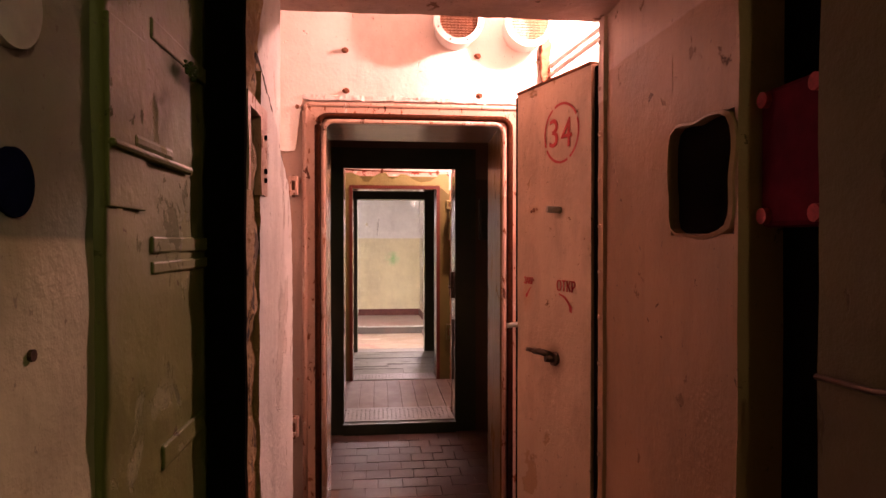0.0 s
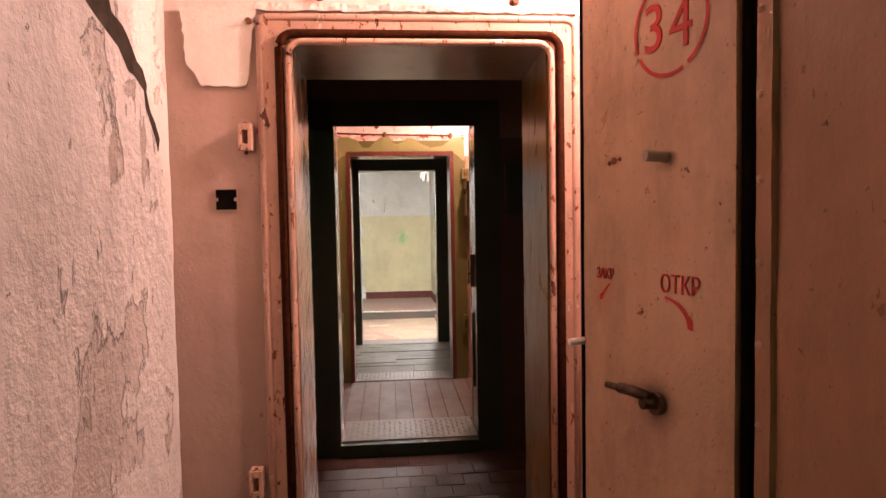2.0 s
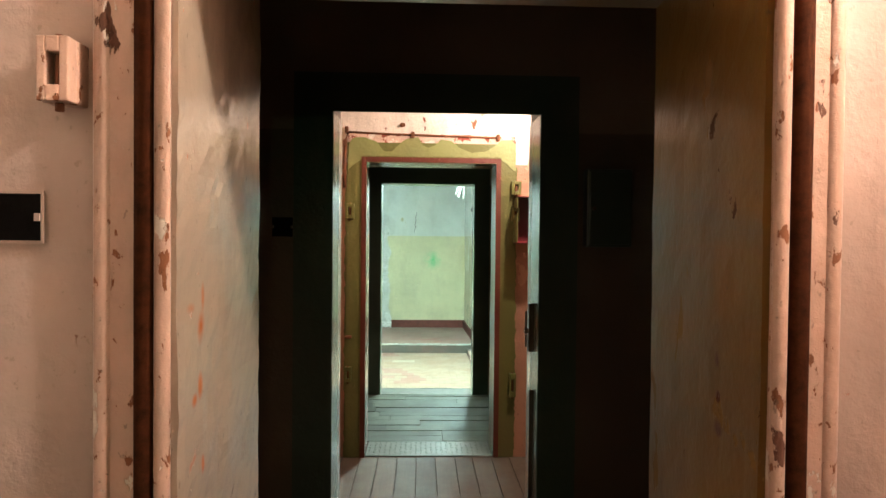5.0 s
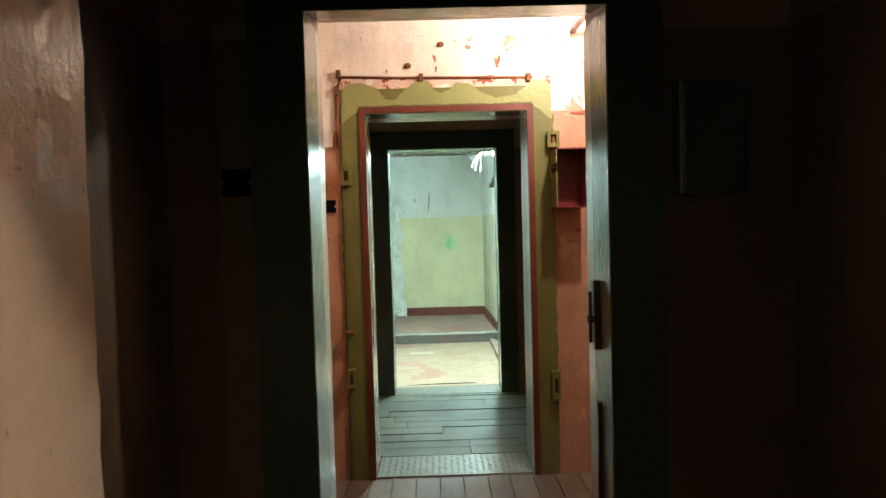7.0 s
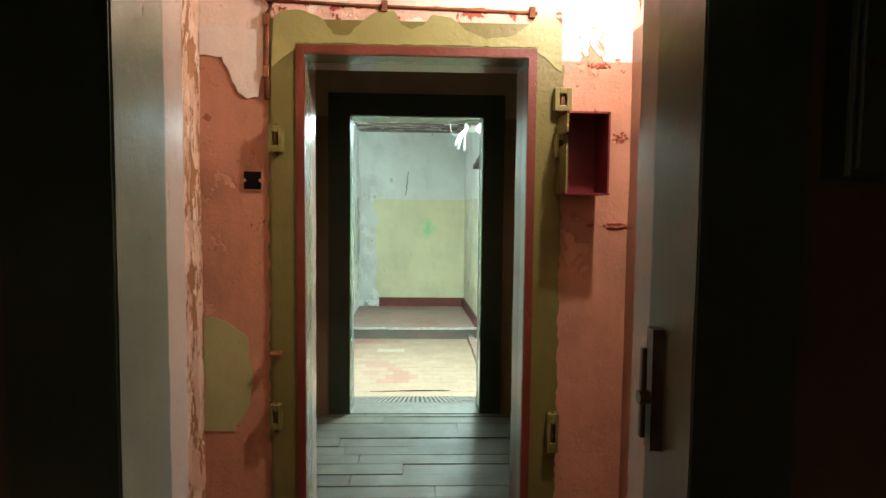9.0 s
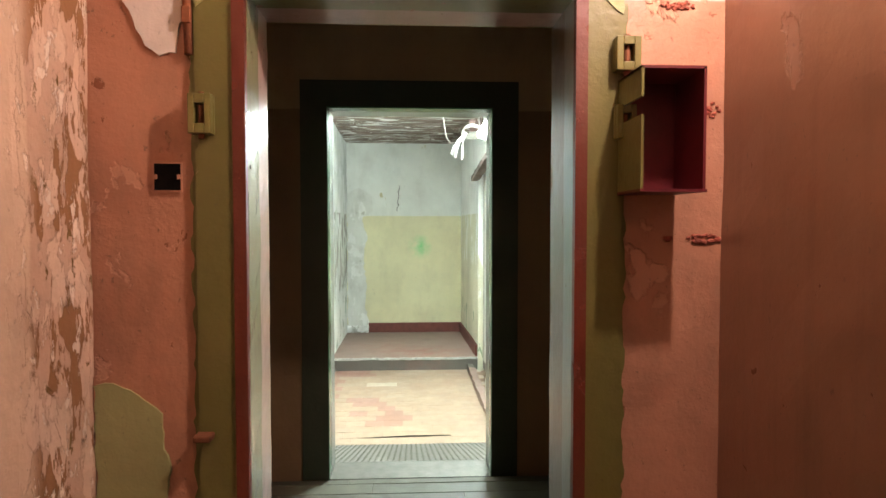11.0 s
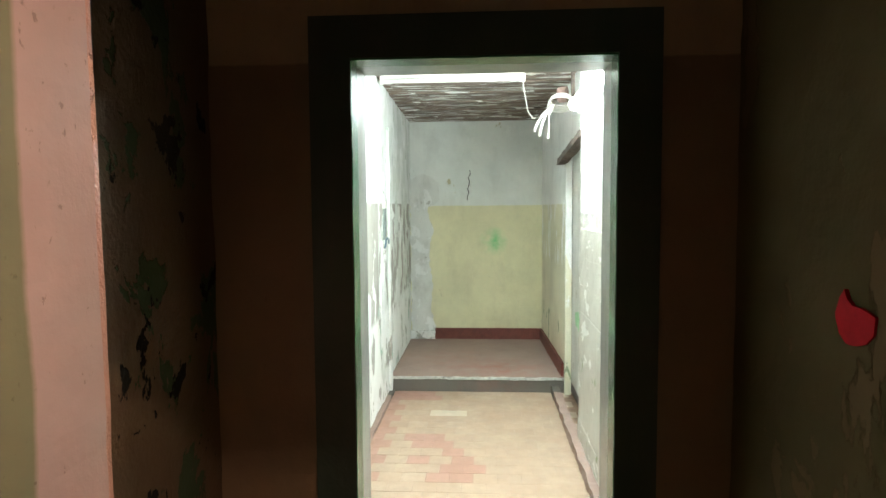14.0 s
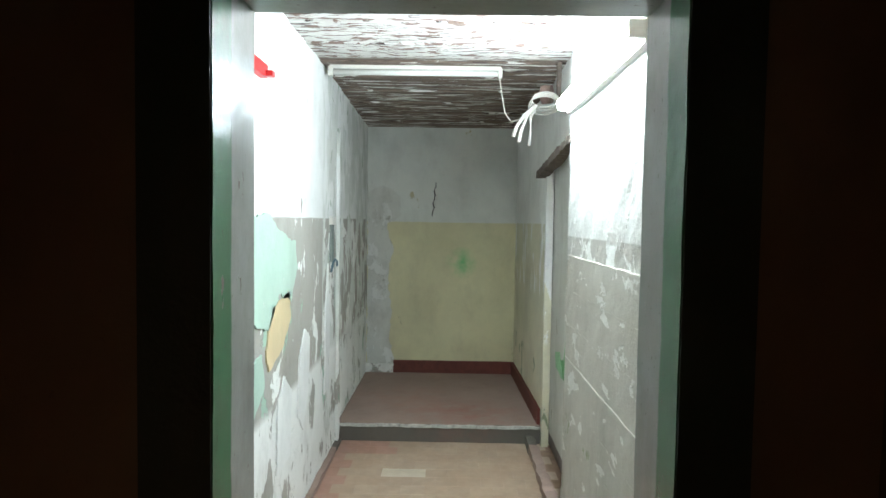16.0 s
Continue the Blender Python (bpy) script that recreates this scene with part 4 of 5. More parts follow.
for dz in (0.0, 0.045):
    bm = tube(bmesh.new(), [(0.94, 3.43, 2.34 + dz), (0.98, 3.20, 2.36 + dz), (1.06, 2.90, 2.40 + dz), (1.16, 2.55, 2.44 + dz)], 0.014, 10)
    tagged(part("conduit_pipe", bm, M_CEIL), "pale painted conduit running out from the wall", "pipe", "conduits over the numbered door")
bm = bmesh.new()
uneven(bm, 0.90, 0.945, 3.38, 3.435, 2.20, 2.55, 0.02, 0.014, 15)
tagged(part("rusty_bracket", bm, M_RUST), "rusty flaking steel bracket upright on the wall", "bracket")


def socket_box(x0, x1, z0, z1, y, label):
    thing = empty("socket_box", label, "socket box", at=((x0 + x1) / 2, y, (z0 + z1) / 2))
    bm = bmesh.new()
    w = 0.004
    box(bm, x0 - w, x0, y - 0.003, y, z0 - w, z1 + w)
    box(bm, x1, x1 + w, y - 0.003, y, z0 - w, z1 + w)
    box(bm, x0, x1, y - 0.003, y, z0 - w, z0)
    box(bm, x0, x1, y - 0.003, y, z1, z1 + w)
    paint = M_VEST if y < 4 else M_PINKROOM if y > 6 else M_DARK
    world_part("rim", bm, paint, thing)
    # No recess here: a black sheet takes the place of the hole's shade.
    world_part("opening", solid(x0, x1, y - 0.004, y - 0.001, z0, z1), M_VOID, thing, "black sheet for the shaded empty socket hole")
    zc = (z0 + z1) / 2
    for a, b in ((x0, x0 + 0.008), (x1 - 0.008, x1)):
        world_part("lug", solid(a, b, y - 0.007, y - 0.003, zc - 0.006, zc + 0.006), paint, thing)


socket_box(-0.518, -0.446, 1.490, 1.562, 3.426, "empty black socket box in pink plaster")
begin(ROOM_3)
socket_box(-0.450, -0.382, 1.476, 1.546, 6.644, "empty black socket box in pink painted wall")
begin(ROOM_2)
socket_box(-0.492, -0.405, 1.488, 1.570, 5.154, "black switch box on the dark wall")


def hinge_block(x0, x1, z0, z1, y, material, label):
    """A welded hinge lug with a slot."""
    thing = empty("hinge_lug", label, "hinge", at=((x0 + x1) / 2, y, (z0 + z1) / 2))
    w = (x1 - x0) * 0.28
    h = (z1 - z0) * 0.25
    bm = bmesh.new()
    box(bm, x0, x1, y - 0.03, y + 0.004, z0, z1, 0.003)
    box(bm, x0, x0 + w, y - 0.055, y - 0.03, z0, z1, 0.002)
    box(bm, x1 - w, x1, y - 0.055, y - 0.03, z0, z1, 0.002)
    box(bm, x0 + w, x1 - w, y - 0.055, y - 0.03, z1 - h, z1, 0.002)
    box(bm, x0 + w, x1 - w, y - 0.055, y - 0.03, z0, z0 + h, 0.002)
    world_part("block", bm, material, thing)
    world_part("pin", tube(bmesh.new(), [((x0 + x1) / 2, y - 0.035, z0 - 0.012), ((x0 + x1) / 2, y - 0.035, z1 + 0.006)], w * 0.5, 8), M_RUST, thing)


begin(FRAME_1)
hinge_block(-0.424, -0.378, 1.695, 1.790, 3.43, M_FRAME, "pink enamelled hinge lug beside the steel frame")
hinge_block(-0.424, -0.378, 0.45, 0.55, 3.43, M_FRAME, "pink enamelled hinge lug low beside the frame")

# ---- things: room two ----
begin(ROOM_2)
meter = empty("meter_box", "dark steel meter box on the unlit brown wall", "box", at=(0.95, 5.13, 1.46))
world_part("body", solid(0.852, 1.047, 5.09, 5.157, 1.456, 1.789, 0.006), M_BAND, meter)
world_part("door", solid(0.862, 1.037, 5.082, 5.091, 1.468, 1.777, 0.003), M_BAND, meter)
world_part("knob", disc(bmesh.new(), (0.88, 5.078, 1.62), (0, 1, 0), 0.008, 0.012, 10), M_STEEL, meter)
latch = empty("door_latch", "dark steel latch bar at the door jamb", "latch", at=(0.66, 5.27, 1.0))
world_part("bar", rough_solid(0.638, 0.660, 5.26, 5.29, 0.975, 1.195, 0.03, 0.002), M_STEEL, latch)
world_part("rod", solid(0.624, 0.634, 5.27, 5.285, 0.995, 1.16, 0.003), M_STEEL, latch)
world_part("pivot", disc(bmesh.new(), (0.640, 5.275, 1.07), (1, 0, 0), 0.013, 0.04, 12), M_STEEL, latch)
world_part("lower_bar", rough_solid(0.646, 0.662, 5.265, 5.285, 0.30, 0.80, 0.03, 0.002), M_STEEL, latch)

# ---- things: room three ----
begin(ROOM_3)
hinge_block(-0.346, -0.288, 1.620, 1.722, 6.648, M_OLIVEFRAME, "olive painted hinge lug beside the frame")
hinge_block(-0.346, -0.300, 0.52, 0.62, 6.648, M_OLIVEFRAME, "olive painted hinge lug low beside the frame")
hinge_block(0.770, 0.836, 1.795, 1.885, 6.648, M_OLIVEFRAME, "olive painted hinge lug above the red box")
hinge_block(0.775, 0.825, 1.615, 1.705, 6.648, M_OLIVEFRAME, "olive painted hinge lug behind the red box")
hinge_block(0.770, 0.815, 0.42, 0.58, 6.648, M_OLIVEFRAME, "olive painted hinge lug low beside the frame")
tagged(part("steel_tab", solid(-0.345, -0.300, 6.59, 6.65, 0.815, 0.832, 0.004), M_RUST), "rusty steel tab sticking out of the frame", "tab")

fire = empty("wall_cabinet", "open red steel wall cabinet with no door, bent edges", "cabinet", at=(0.87, 6.57, 1.47))
world_part("back", solid(0.795, 0.952, 6.635, 6.645, 1.472, 1.774), M_BOXRED, fire)
world_part("side", solid(0.788, 0.795, 6.465, 6.645, 1.472, 1.655), M_OLIVEFRAME, fire)
world_part("side", solid(0.788, 0.795, 6.465, 6.645, 1.700, 1.774), M_OLIVEFRAME, fire)
world_part("side", solid(0.945, 0.952, 6.465, 6.645, 1.472, 1.774), M_BOXRED, fire)
world_part("top", solid(0.788, 0.952, 6.465, 6.645, 1.768, 1.775), M_BOXRED, fire)
world_part("bottom", rough_solid(0.786, 0.954, 6.46, 6.645, 1.466, 1.473, 0.03, 0.002), M_BOXRED, fire)
# Brighter red patch paints the light falling on the cabinet bottom.
world_part("paper", ragged([(0.81, 6.56), (0.90, 6.55), (0.89, 6.62), (0.82, 6.62)], z=1.474, depth=0.002, seed=8), plain("red_scrap", (0.55, 0.06, 0.06), 0.5), fire, "brighter red patch painted for light on the bottom")


def wall_scar(x, z, width, height, count, seed):
    """A torn-off bracket: a scatter of small rust crumbs and flakes stuck to the wall."""
    rng = random.Random(seed)
    bm = bmesh.new()
    for k in range(count):
        a, d = rng.uniform(0, 2 * math.pi), rng.uniform(0.15, 1.0) ** 0.7
        r = rng.uniform(0.0025, 0.0075) * (1.25 - 0.6 * d)
        spin = Matrix.Rotation(rng.uniform(-0.6, 0.6), 4, "Y")
        bmesh.ops.create_icosphere(bm, subdivisions=1, radius=1.0, matrix=Matrix.Translation((x + width * d * math.cos(a), 6.648, z + height * d * math.sin(a))) @ spin @ Matrix.Diagonal((r * rng.uniform(1.0, 2.2), r * 0.8, r, 1)))
    tagged(part("wall_scar", bm, M_SCAR), "ragged rusty scar where a bracket was torn off", "scar", "scars on the pink wall")


wall_scar(1.035, 1.345, 0.052, 0.014, 34, 41)
wall_scar(1.050, 1.700, 0.034, 0.022, 26, 42)
wall_scar(0.960, 1.985, 0.050, 0.012, 26, 43)
wall_scar(0.935, 1.345, 0.012, 0.008, 8, 44)

pipes = empty("conduit", "rusty conduit clipped round the olive door frame", "conduit", at=(0.23, 6.64, 2.19))
world_part("run", tube(bmesh.new(), [(-0.33, 6.638, 2.205), (-0.05, 6.636, 2.195), (0.30, 6.636, 2.188), (0.70, 6.638, 2.180)], 0.007, 8), M_RUST, pipes)
world_part("drop", tube(bmesh.new(), [(-0.355, 6.638, 1.83), (-0.358, 6.636, 2.0), (-0.352, 6.636, 2.15), (-0.335, 6.636, 2.205)], 0.012, 8), M_RUST, pipes)
for x, z in ((-0.345, 2.22), (0.10, 2.19), (0.68, 2.18), (-0.356, 2.13), (-0.357, 1.93)):
    world_part("clip", solid(x - 0.012, x + 0.012, 6.622, 6.650, z - 0.022, z + 0.022, 0.003), M_RUST, pipes)
for x, z in ((0.03, 2.26), (0.21, 2.37)):
    rusty_stub(x, 6.648, z, -0.02)
tagged(part("pipe_elbow", tube(bmesh.new(), [(0.93, 6.648, 2.43), (0.935, 6.52, 2.43), (0.96, 6.45, 2.45), (1.05, 6.40, 2.47)], 0.017, 10), M_FRAME), "short painted pipe with an open end", "pipe")
M_OLIVECOAT = aged("olive_coat", (0.25, 0.24, 0.085), [], [((0.36, 0.34, 0.16), 0.15, 7, (1, 1, 1), 2.0, None)], 0.4, 0.25)
structure("trim_olive_coat", ragged([(-0.335, 1.95), (-0.24, 2.03), (-0.24, 2.045), (0.70, 2.045), (0.70, 2.03), (0.80, 1.95), (0.80, 2.13), (0.77, 2.165), (0.70, 2.160), (0.66, 2.125), (0.60, 2.085), (0.50, 2.075), (0.43, 2.10), (0.36, 2.155), (0.29, 2.165), (0.25, 2.12), (0.21, 2.105), (0.17, 2.12), (0.14, 2.175), (0.06, 2.165), (0.0, 2.12), (-0.04, 2.075), (-0.10, 2.08), (-0.14, 2.14), (-0.22, 2.17), (-0.30, 2.165), (-0.33, 2.13)], y=6.629, depth=0.05, jitter=0.003, seed=5, step=0.018), M_OLIVECOAT, "olive paint coat with a scalloped flaking top")
structure("trim_raw_plaster", ragged([(-0.335, 2.05), (0.80, 2.05), (0.80, 2.19), (0.40, 2.195), (-0.335, 2.20)], y=6.640, depth=0.04, jitter=0.006, seed=6), aged("red_raw_plaster", (0.66, 0.42, 0.34), [], [((0.30, 0.06, 0.04), 0.42, 14, (1, 1, 1), 2.0, None), ((0.74, 0.62, 0.55), 0.3, 9, (1, 1, 1), 4.0, None)], 0.85, 0.4, 0.7), "raw reddish plaster below the conduit")
structure("trim_green_patch", ragged([(-0.616, 0.50), (-0.616, 0.955), (-0.57, 0.965), (-0.50, 0.93), (-0.445, 0.88), (-0.44, 0.80), (-0.42, 0.72), (-0.435, 0.60), (-0.50, 0.50)], y=6.643, depth=0.04, jitter=0.005, seed=7), aged("pale_olive_patch", (0.34, 0.34, 0.15), [], [], 0.6, 0.25), "old olive paint showing where pink has fallen off")
structure("trim_whitewash_patch", ragged([(-0.616, 1.995), (-0.53, 1.99), (-0.49, 1.90), (-0.47, 1.85), (-0.43, 1.83), (-0.39, 1.84), (-0.37, 1.95), (-0.37, 2.10), (-0.616, 2.10)], y=6.643, depth=0.04, jitter=0.005, seed=9), aged("whitewash_patch", (0.72, 0.63, 0.56), [], [((0.5, 0.35, 0.28), 0.2, 6, (1, 1, 1), 2.0, None)], 0.8, 0.2), "bare whitewash where pink paint has fallen off")
begin(FRAME_1)
structure("trim_whitewash_patch_2", ragged([(-0.62, 2.20), (-0.36, 2.20), (-0.385, 2.0), (-0.40, 1.93), (-0.47, 1.925), (-0.55, 1.93), (-0.60, 2.0)], y=3.418, depth=0.04, jitter=0.005, seed=10), aged("whitewash_patch_2", (0.74, 0.68, 0.62), [], [], 0.8, 0.2), "bare whitewash beside the steel frame")

# ---- things: corridor ----
begin(CORRIDOR)
begin(CORRIDOR + Vector((0.01, 0, -0.11)))
jb = empty("junction_box", "corroded round junction box under the ceiling", "junction box", at=(0.90, 11.504, 2.56))
bm = bmesh.new()
disc(bm, (0.885, 11.504, 2.56), (0.9, -0.4, 0), 0.065, 0.07, 20)
world_part("body", bm, plain("corroded_metal", (0.30, 0.20, 0.17), 0.8, 0.2, 0, 0.5), jb)
world_part("bracket", solid(0.955, 0.985, 11.494, 11.533, 2.53, 2.79, 0.003), M_CORRODED, jb)
coil = empty("cable_coil", "loose coil of white cable hanging from the junction box", "cable", at=(0.80, 11.435, 2.50))
for k in range(4):
    pts = []
    for i in range(25):
        a = 2 * math.pi * i / 24
        pts.append((0.855 + (0.088 + 0.005 * k) * math.cos(a), 11.385 + 0.02 * k - 0.02 * math.cos(a), 2.500 + (0.052 + 0.004 * k) * math.sin(a) - 0.01 * k))
    world_part("loop", tube(bmesh.new(), pts, 0.0045, 6), M_PLASTIC, coil)
for dx, dz, r in ((-0.16, -0.22, 0.012), (-0.12, -0.26, 0.012), (-0.05, -0.28, 0.010)):
    world_part("tail", tube(bmesh.new(), [(0.795, 11.385, 2.46), (0.775 + dx * 0.4, 11.365, 2.44 + dz * 0.25), (0.795 + dx * 0.85, 11.355, 2.45 + dz * 0.65), (0.795 + dx, 11.346, 2.46 + dz)], r, 8), M_PLASTIC, coil)
world_part("drop_wire", tube(bmesh.new(), [(0.555, 11.662, 2.735), (0.575, 11.65, 2.60), (0.60, 11.603, 2.44), (0.64, 11.543, 2.37), (0.70, 11.484, 2.38), (0.81, 11.444, 2.43)], 0.005, 6), M_PLASTIC, coil)
begin(CORRIDOR)
tagged(part("ceiling_wire", tube(bmesh.new(), [(-0.22, 10.792, 2.68), (-0.235, 10.792, 2.655), (-0.22, 10.782, 2.635), (-0.20, 10.782, 2.65)], 0.003, 6), M_PLASTIC), "short wire hook hanging from the ceiling", "wire")

side = empty("side_door", "grey-white steel side door with green paint spots, shut", "door", at=(1.12, 11.662, F5))
world_part("leaf", rough_solid(1.10, 1.15, 10.99, 12.325, F5 + 0.02, 2.05, 0.08, 0.003), aged("grey_white_enamel", (0.60, 0.61, 0.56), [("z", -1, 0.12, (0.12, 0.10, 0.09))], [((0.40, 0.38, 0.33), 0.14, 6, (1, 1, 0.5), 2.0, None)], 0.5, 0.3), side)
world_part("green_spot", ragged([(11.42, 0.38), (11.80, 0.36), (11.84, 0.48), (11.70, 0.50), (11.64, 0.66), (11.42, 0.70), (11.40, 0.50)], x=1.093, depth=0.003, jitter=0.012, seed=12), M_GREENSPRAY, side, "green paint spot")
world_part("pale_spot", ragged([(11.70, 0.36), (12.00, 0.38), (12.04, 0.50), (11.86, 0.54)], x=1.091, depth=0.003, jitter=0.012, seed=13), plain("pale_green", (0.35, 0.62, 0.36), 0.6), side, "pale green paint spot")
world_part("lock_bolt", disc(bmesh.new(), (1.095, 11.533, 1.17), (1, 0, 0), 0.016, 0.02, 12), M_STEEL, side)
world_part("frame_post", rough_solid(1.03, 1.09, 12.275, 12.335, F5, 2.05, 0.05, 0.004), M_CORR_R, side)
bm = rough_solid(0.955, 1.045, 10.94, 12.40, 2.045, 2.10, 0.03, 0.012, 12)
for v in bm.verts:
    v.co.z -= 0.085 * (v.co.y - 10.94)
tagged(part("rusty_angle", bm, M_CORRODED), "rusty crumbling steel angle over the side door", "steel angle")
tag = empty("warning_tag", "small black and yellow striped warning tag", "sign", at=(1.09, 11.435, 1.90))
world_part("plate", solid(1.085, 1.095, 11.326, 11.504, 1.84, 1.99), plain("yellow_enamel", (0.62, 0.48, 0.06), 0.5), tag)
for k in range(3):
    world_part("stripe", solid(1.082, 1.085, 11.346 + 0.055 * k, 11.37 + 0.055 * k, 1.842, 1.988), M_VOID, tag)

pipe = empty("wall_conduit", "grey conduit box and cable stub on the flaking wall", "conduit", at=(-0.72, 12.008, 1.3))
world_part("box", solid(-0.735, -0.700, 11.939, 12.077, 1.50, 1.565, 0.004), M_PLASTIC, pipe)
world_part("channel", solid(-0.735, -0.712, 11.959, 12.058, 1.20, 1.50, 0.004), plain("grey_putty", (0.22, 0.26, 0.24), 0.6), pipe)
world_part("hook", tube(bmesh.new(), [(-0.70, 11.88, 1.13), (-0.695, 11.929, 1.20), (-0.695, 12.008, 1.22), (-0.695, 12.097, 1.20), (-0.70, 12.127, 1.16)], 0.009, 8), plain("blue_grey_paint", (0.12, 0.20, 0.24), 0.5), pipe)
tagged(part("corner_post", rough_solid(-0.735, -0.705, 12.255, 12.325, F5, 2.30, 0.05, 0.006, 8), M_CORR_L), "thin plaster batten standing against the wall", "batten")
redb = empty("red_bracket", "bright red steel bracket on the white wall", "bracket", at=(-0.70, 10.05, 2.25))
world_part("arm", solid(-0.735, -0.690, 9.852, 10.164, 2.235, 2.300, 0.004), plain("signal_red", (0.62, 0.02, 0.02), 0.4), redb)
world_part("lip", solid(-0.690, -0.655, 10.114, 10.164, 2.238, 2.265, 0.003), plain("signal_red_lip", (0.55, 0.02, 0.02), 0.4), redb)
structure("baseboard_end", rough_solid(-0.41, 0.975, 14.168, 14.194, -0.222, -0.080, 0.06, 0.003), M_BASE, "oxblood painted skirting on the end wall")
bm = rough_solid(1.012, 1.042, 12.40, 14.168, -0.222, -0.080, 0.06, 0.003)
for v in bm.verts:
    v.co.x -= 0.030 * (v.co.y - 12.33)
structure("baseboard_east", bm, M_BASE, "oxblood painted skirting on the side wall")
bm = bmesh.new()
uneven(bm, -0.76, -0.41, 14.150, 14.194, -0.235, -0.12, 0.03, 0.012, 14)
structure("trim_rubble_edge", bm, M_CORR_L, "crumbled plaster heap along the end wall foot")
bm = bmesh.new()
uneven(bm, 0.90, 0.975, 9.457, 12.34, F5 - 0.02, F5 + 0.075, 0.05, 0.016, 9)
structure("trim_rubble_east", bm, M_CONC, "rough mortar kerb along the wall foot")
bm = bmesh.new()
uneven(bm, -0.74, -0.685, 8.616, 12.34, F5 - 0.02, F5 + 0.03, 0.06, 0.012, 9)
structure("trim_rubble_west", bm, M_CONC, "rough mortar fillet along the wall foot")
bm = bmesh.new()
uneven(bm, -0.74, 1.05, 12.328, 12.348, -0.243, -0.218, 0.03, 0.006, 12)
structure("trim_step_nosing", bm, plain("chipped_nosing", (0.55, 0.54, 0.50), 0.7, 0, 0, 0.6, 30), "chipped pale nosing of the landing step")
crack = []
for k in range(9):
    crack.append((0.053 + 0.012 * math.sin(k * 2.3) - 0.004 * k, 14.186, 1.98 - 0.048 * k))
tagged(part("wall_crack", tube(bmesh.new(), crack, 0.006, 5), M_VOID), "thin dark crack in the end wall paint", "crack")
tagged(part("floor_crack", ragged([(-0.22, 9.955), (0.10, 9.965), (0.31, 9.97), (0.55, 9.983), (0.55, 9.999), (0.25, 10.004), (0.0, 9.983)], z=F5 + 0.001, depth=0.002, jitter=0.004, seed=21), M_VOID), "long dark gap between corridor tiles", "crack")
tagged(part("red_mark", ragged([(7.50, 1.24), (7.53, 1.285), (7.58, 1.29), (7.62, 1.31), (7.65, 1.27), (7.64, 1.22), (7.60, 1.19), (7.54, 1.20)], x=1.0425, depth=0.012, jitter=0.010, seed=22), plain("red_spray", (0.45, 0.006, 0.014), 0.8, shine=0.1)), "red sprayed mark on the dark wall", "paint mark")


# boards along the foot of the east corridor wall
for k in range(8):
    z0 = F5 + 0.02 + 0.212 * k
    world_board = rough_solid(0.959 + 0.0025 * ((k * 3) % 4) / 3, 0.975, 8.517, 10.97 - 0.015 * ((k * 5) % 3), z0, z0 + 0.211, 0.07, 0.004, 6)
    ob = part("board", world_board, M_PANEL, bpy.data.objects["wall_corridor_east"])


# ragged edges and patches of old coats
begin(ROOM_3)
for n, (x0, x1) in enumerate(((-0.352, -0.30), (0.765, 0.812))):
    structure("trim_olive_edge_%d" % (n + 1), ragged([(x0, 0.0), (x1, 0.0), (x1, 1.98), (x0, 1.98)], y=6.638, depth=0.05, jitter=0.006, seed=30 + n, step=0.022), M_OLIVEFRAME, "ragged edge of the olive paint on pink")
begin(CORRIDOR)
M_MINT = aged("mint_green_coat", (0.42, 0.56, 0.47), [], [((0.80, 0.81, 0.78), 0.22, 6, (1, 1, 0.5), 2.0, None)], 0.6, 0.2, 0.4)
M_STRAW = aged("straw_yellow_coat", (0.64, 0.52, 0.31), [], [], 0.6, 0.2, 0.4)
M_LIME = aged("limewash_white", (0.80, 0.81, 0.79), [], [((0.5, 0.52, 0.48), 0.1, 8, (1, 1, 0.5), 2.0, None)], 0.8, 0.2, 0.5)
WEST = -0.724
for n, (material, outline) in enumerate((
    (M_MINT, ((9.9, 1.53), (10.3, 1.57), (10.5, 1.47), (10.85, 1.40), (10.9, 1.24), (10.75, 1.05), (10.5, 1.12), (10.3, 0.95), (10.1, 1.0), (9.9, 1.1))),
    (M_STRAW, ((10.35, 1.05), (10.7, 1.12), (10.75, 0.95), (10.55, 0.80), (10.3, 0.72), (10.25, 0.85))),
    (M_MINT, ((9.95, 0.82), (10.18, 0.86), (10.22, 0.66), (10.05, 0.56))),
    (M_LIME, ((10.92, 0.30), (10.98, 0.68), (11.12, 0.82), (11.26, 0.74), (11.22, 0.40), (11.08, 0.15))),
    (M_LIME, ((11.75, 0.20), (11.80, 0.9), (11.88, 1.2), (11.96, 0.8), (11.93, 0.2))),
    (M_LIME, ((10.45, 0.10), (10.48, 0.52), (10.62, 0.62), (10.78, 0.50), (10.74, 0.12))),
)):
    structure("trim_flake_%d" % (n + 1), ragged(outline, x=WEST - 0.05, depth=0.053, jitter=0.010, seed=50 + n, step=0.03), material, "old paint coat laid bare on the corridor wall")
begin(ENTRY)
bm = bmesh.new()
K = 40
inner, outer = [], []
for k in range(K):
    a = 2 * math.pi * k / K
    c, q = math.cos(a), math.sin(a)
    f = (abs(c) ** 6 + abs(q) ** 6) ** (-1 / 6)
    w = 1 + 0.03 * math.sin(3 * a) + 0.02 * math.sin(7 * a + 1)
    inner.append((1.647 + 0.150 * f * c * w, 1.591 + 0.142 * f * q * w))
    outer.append((1.647 + 0.159 * f * c * w, 1.591 + 0.151 * f * q * w))
rows = [[bm.verts.new((x, y, z)) for y, z in loop] for x, loop in ((0.840, outer), (0.814, outer), (0.808, inner), (0.845, inner))]
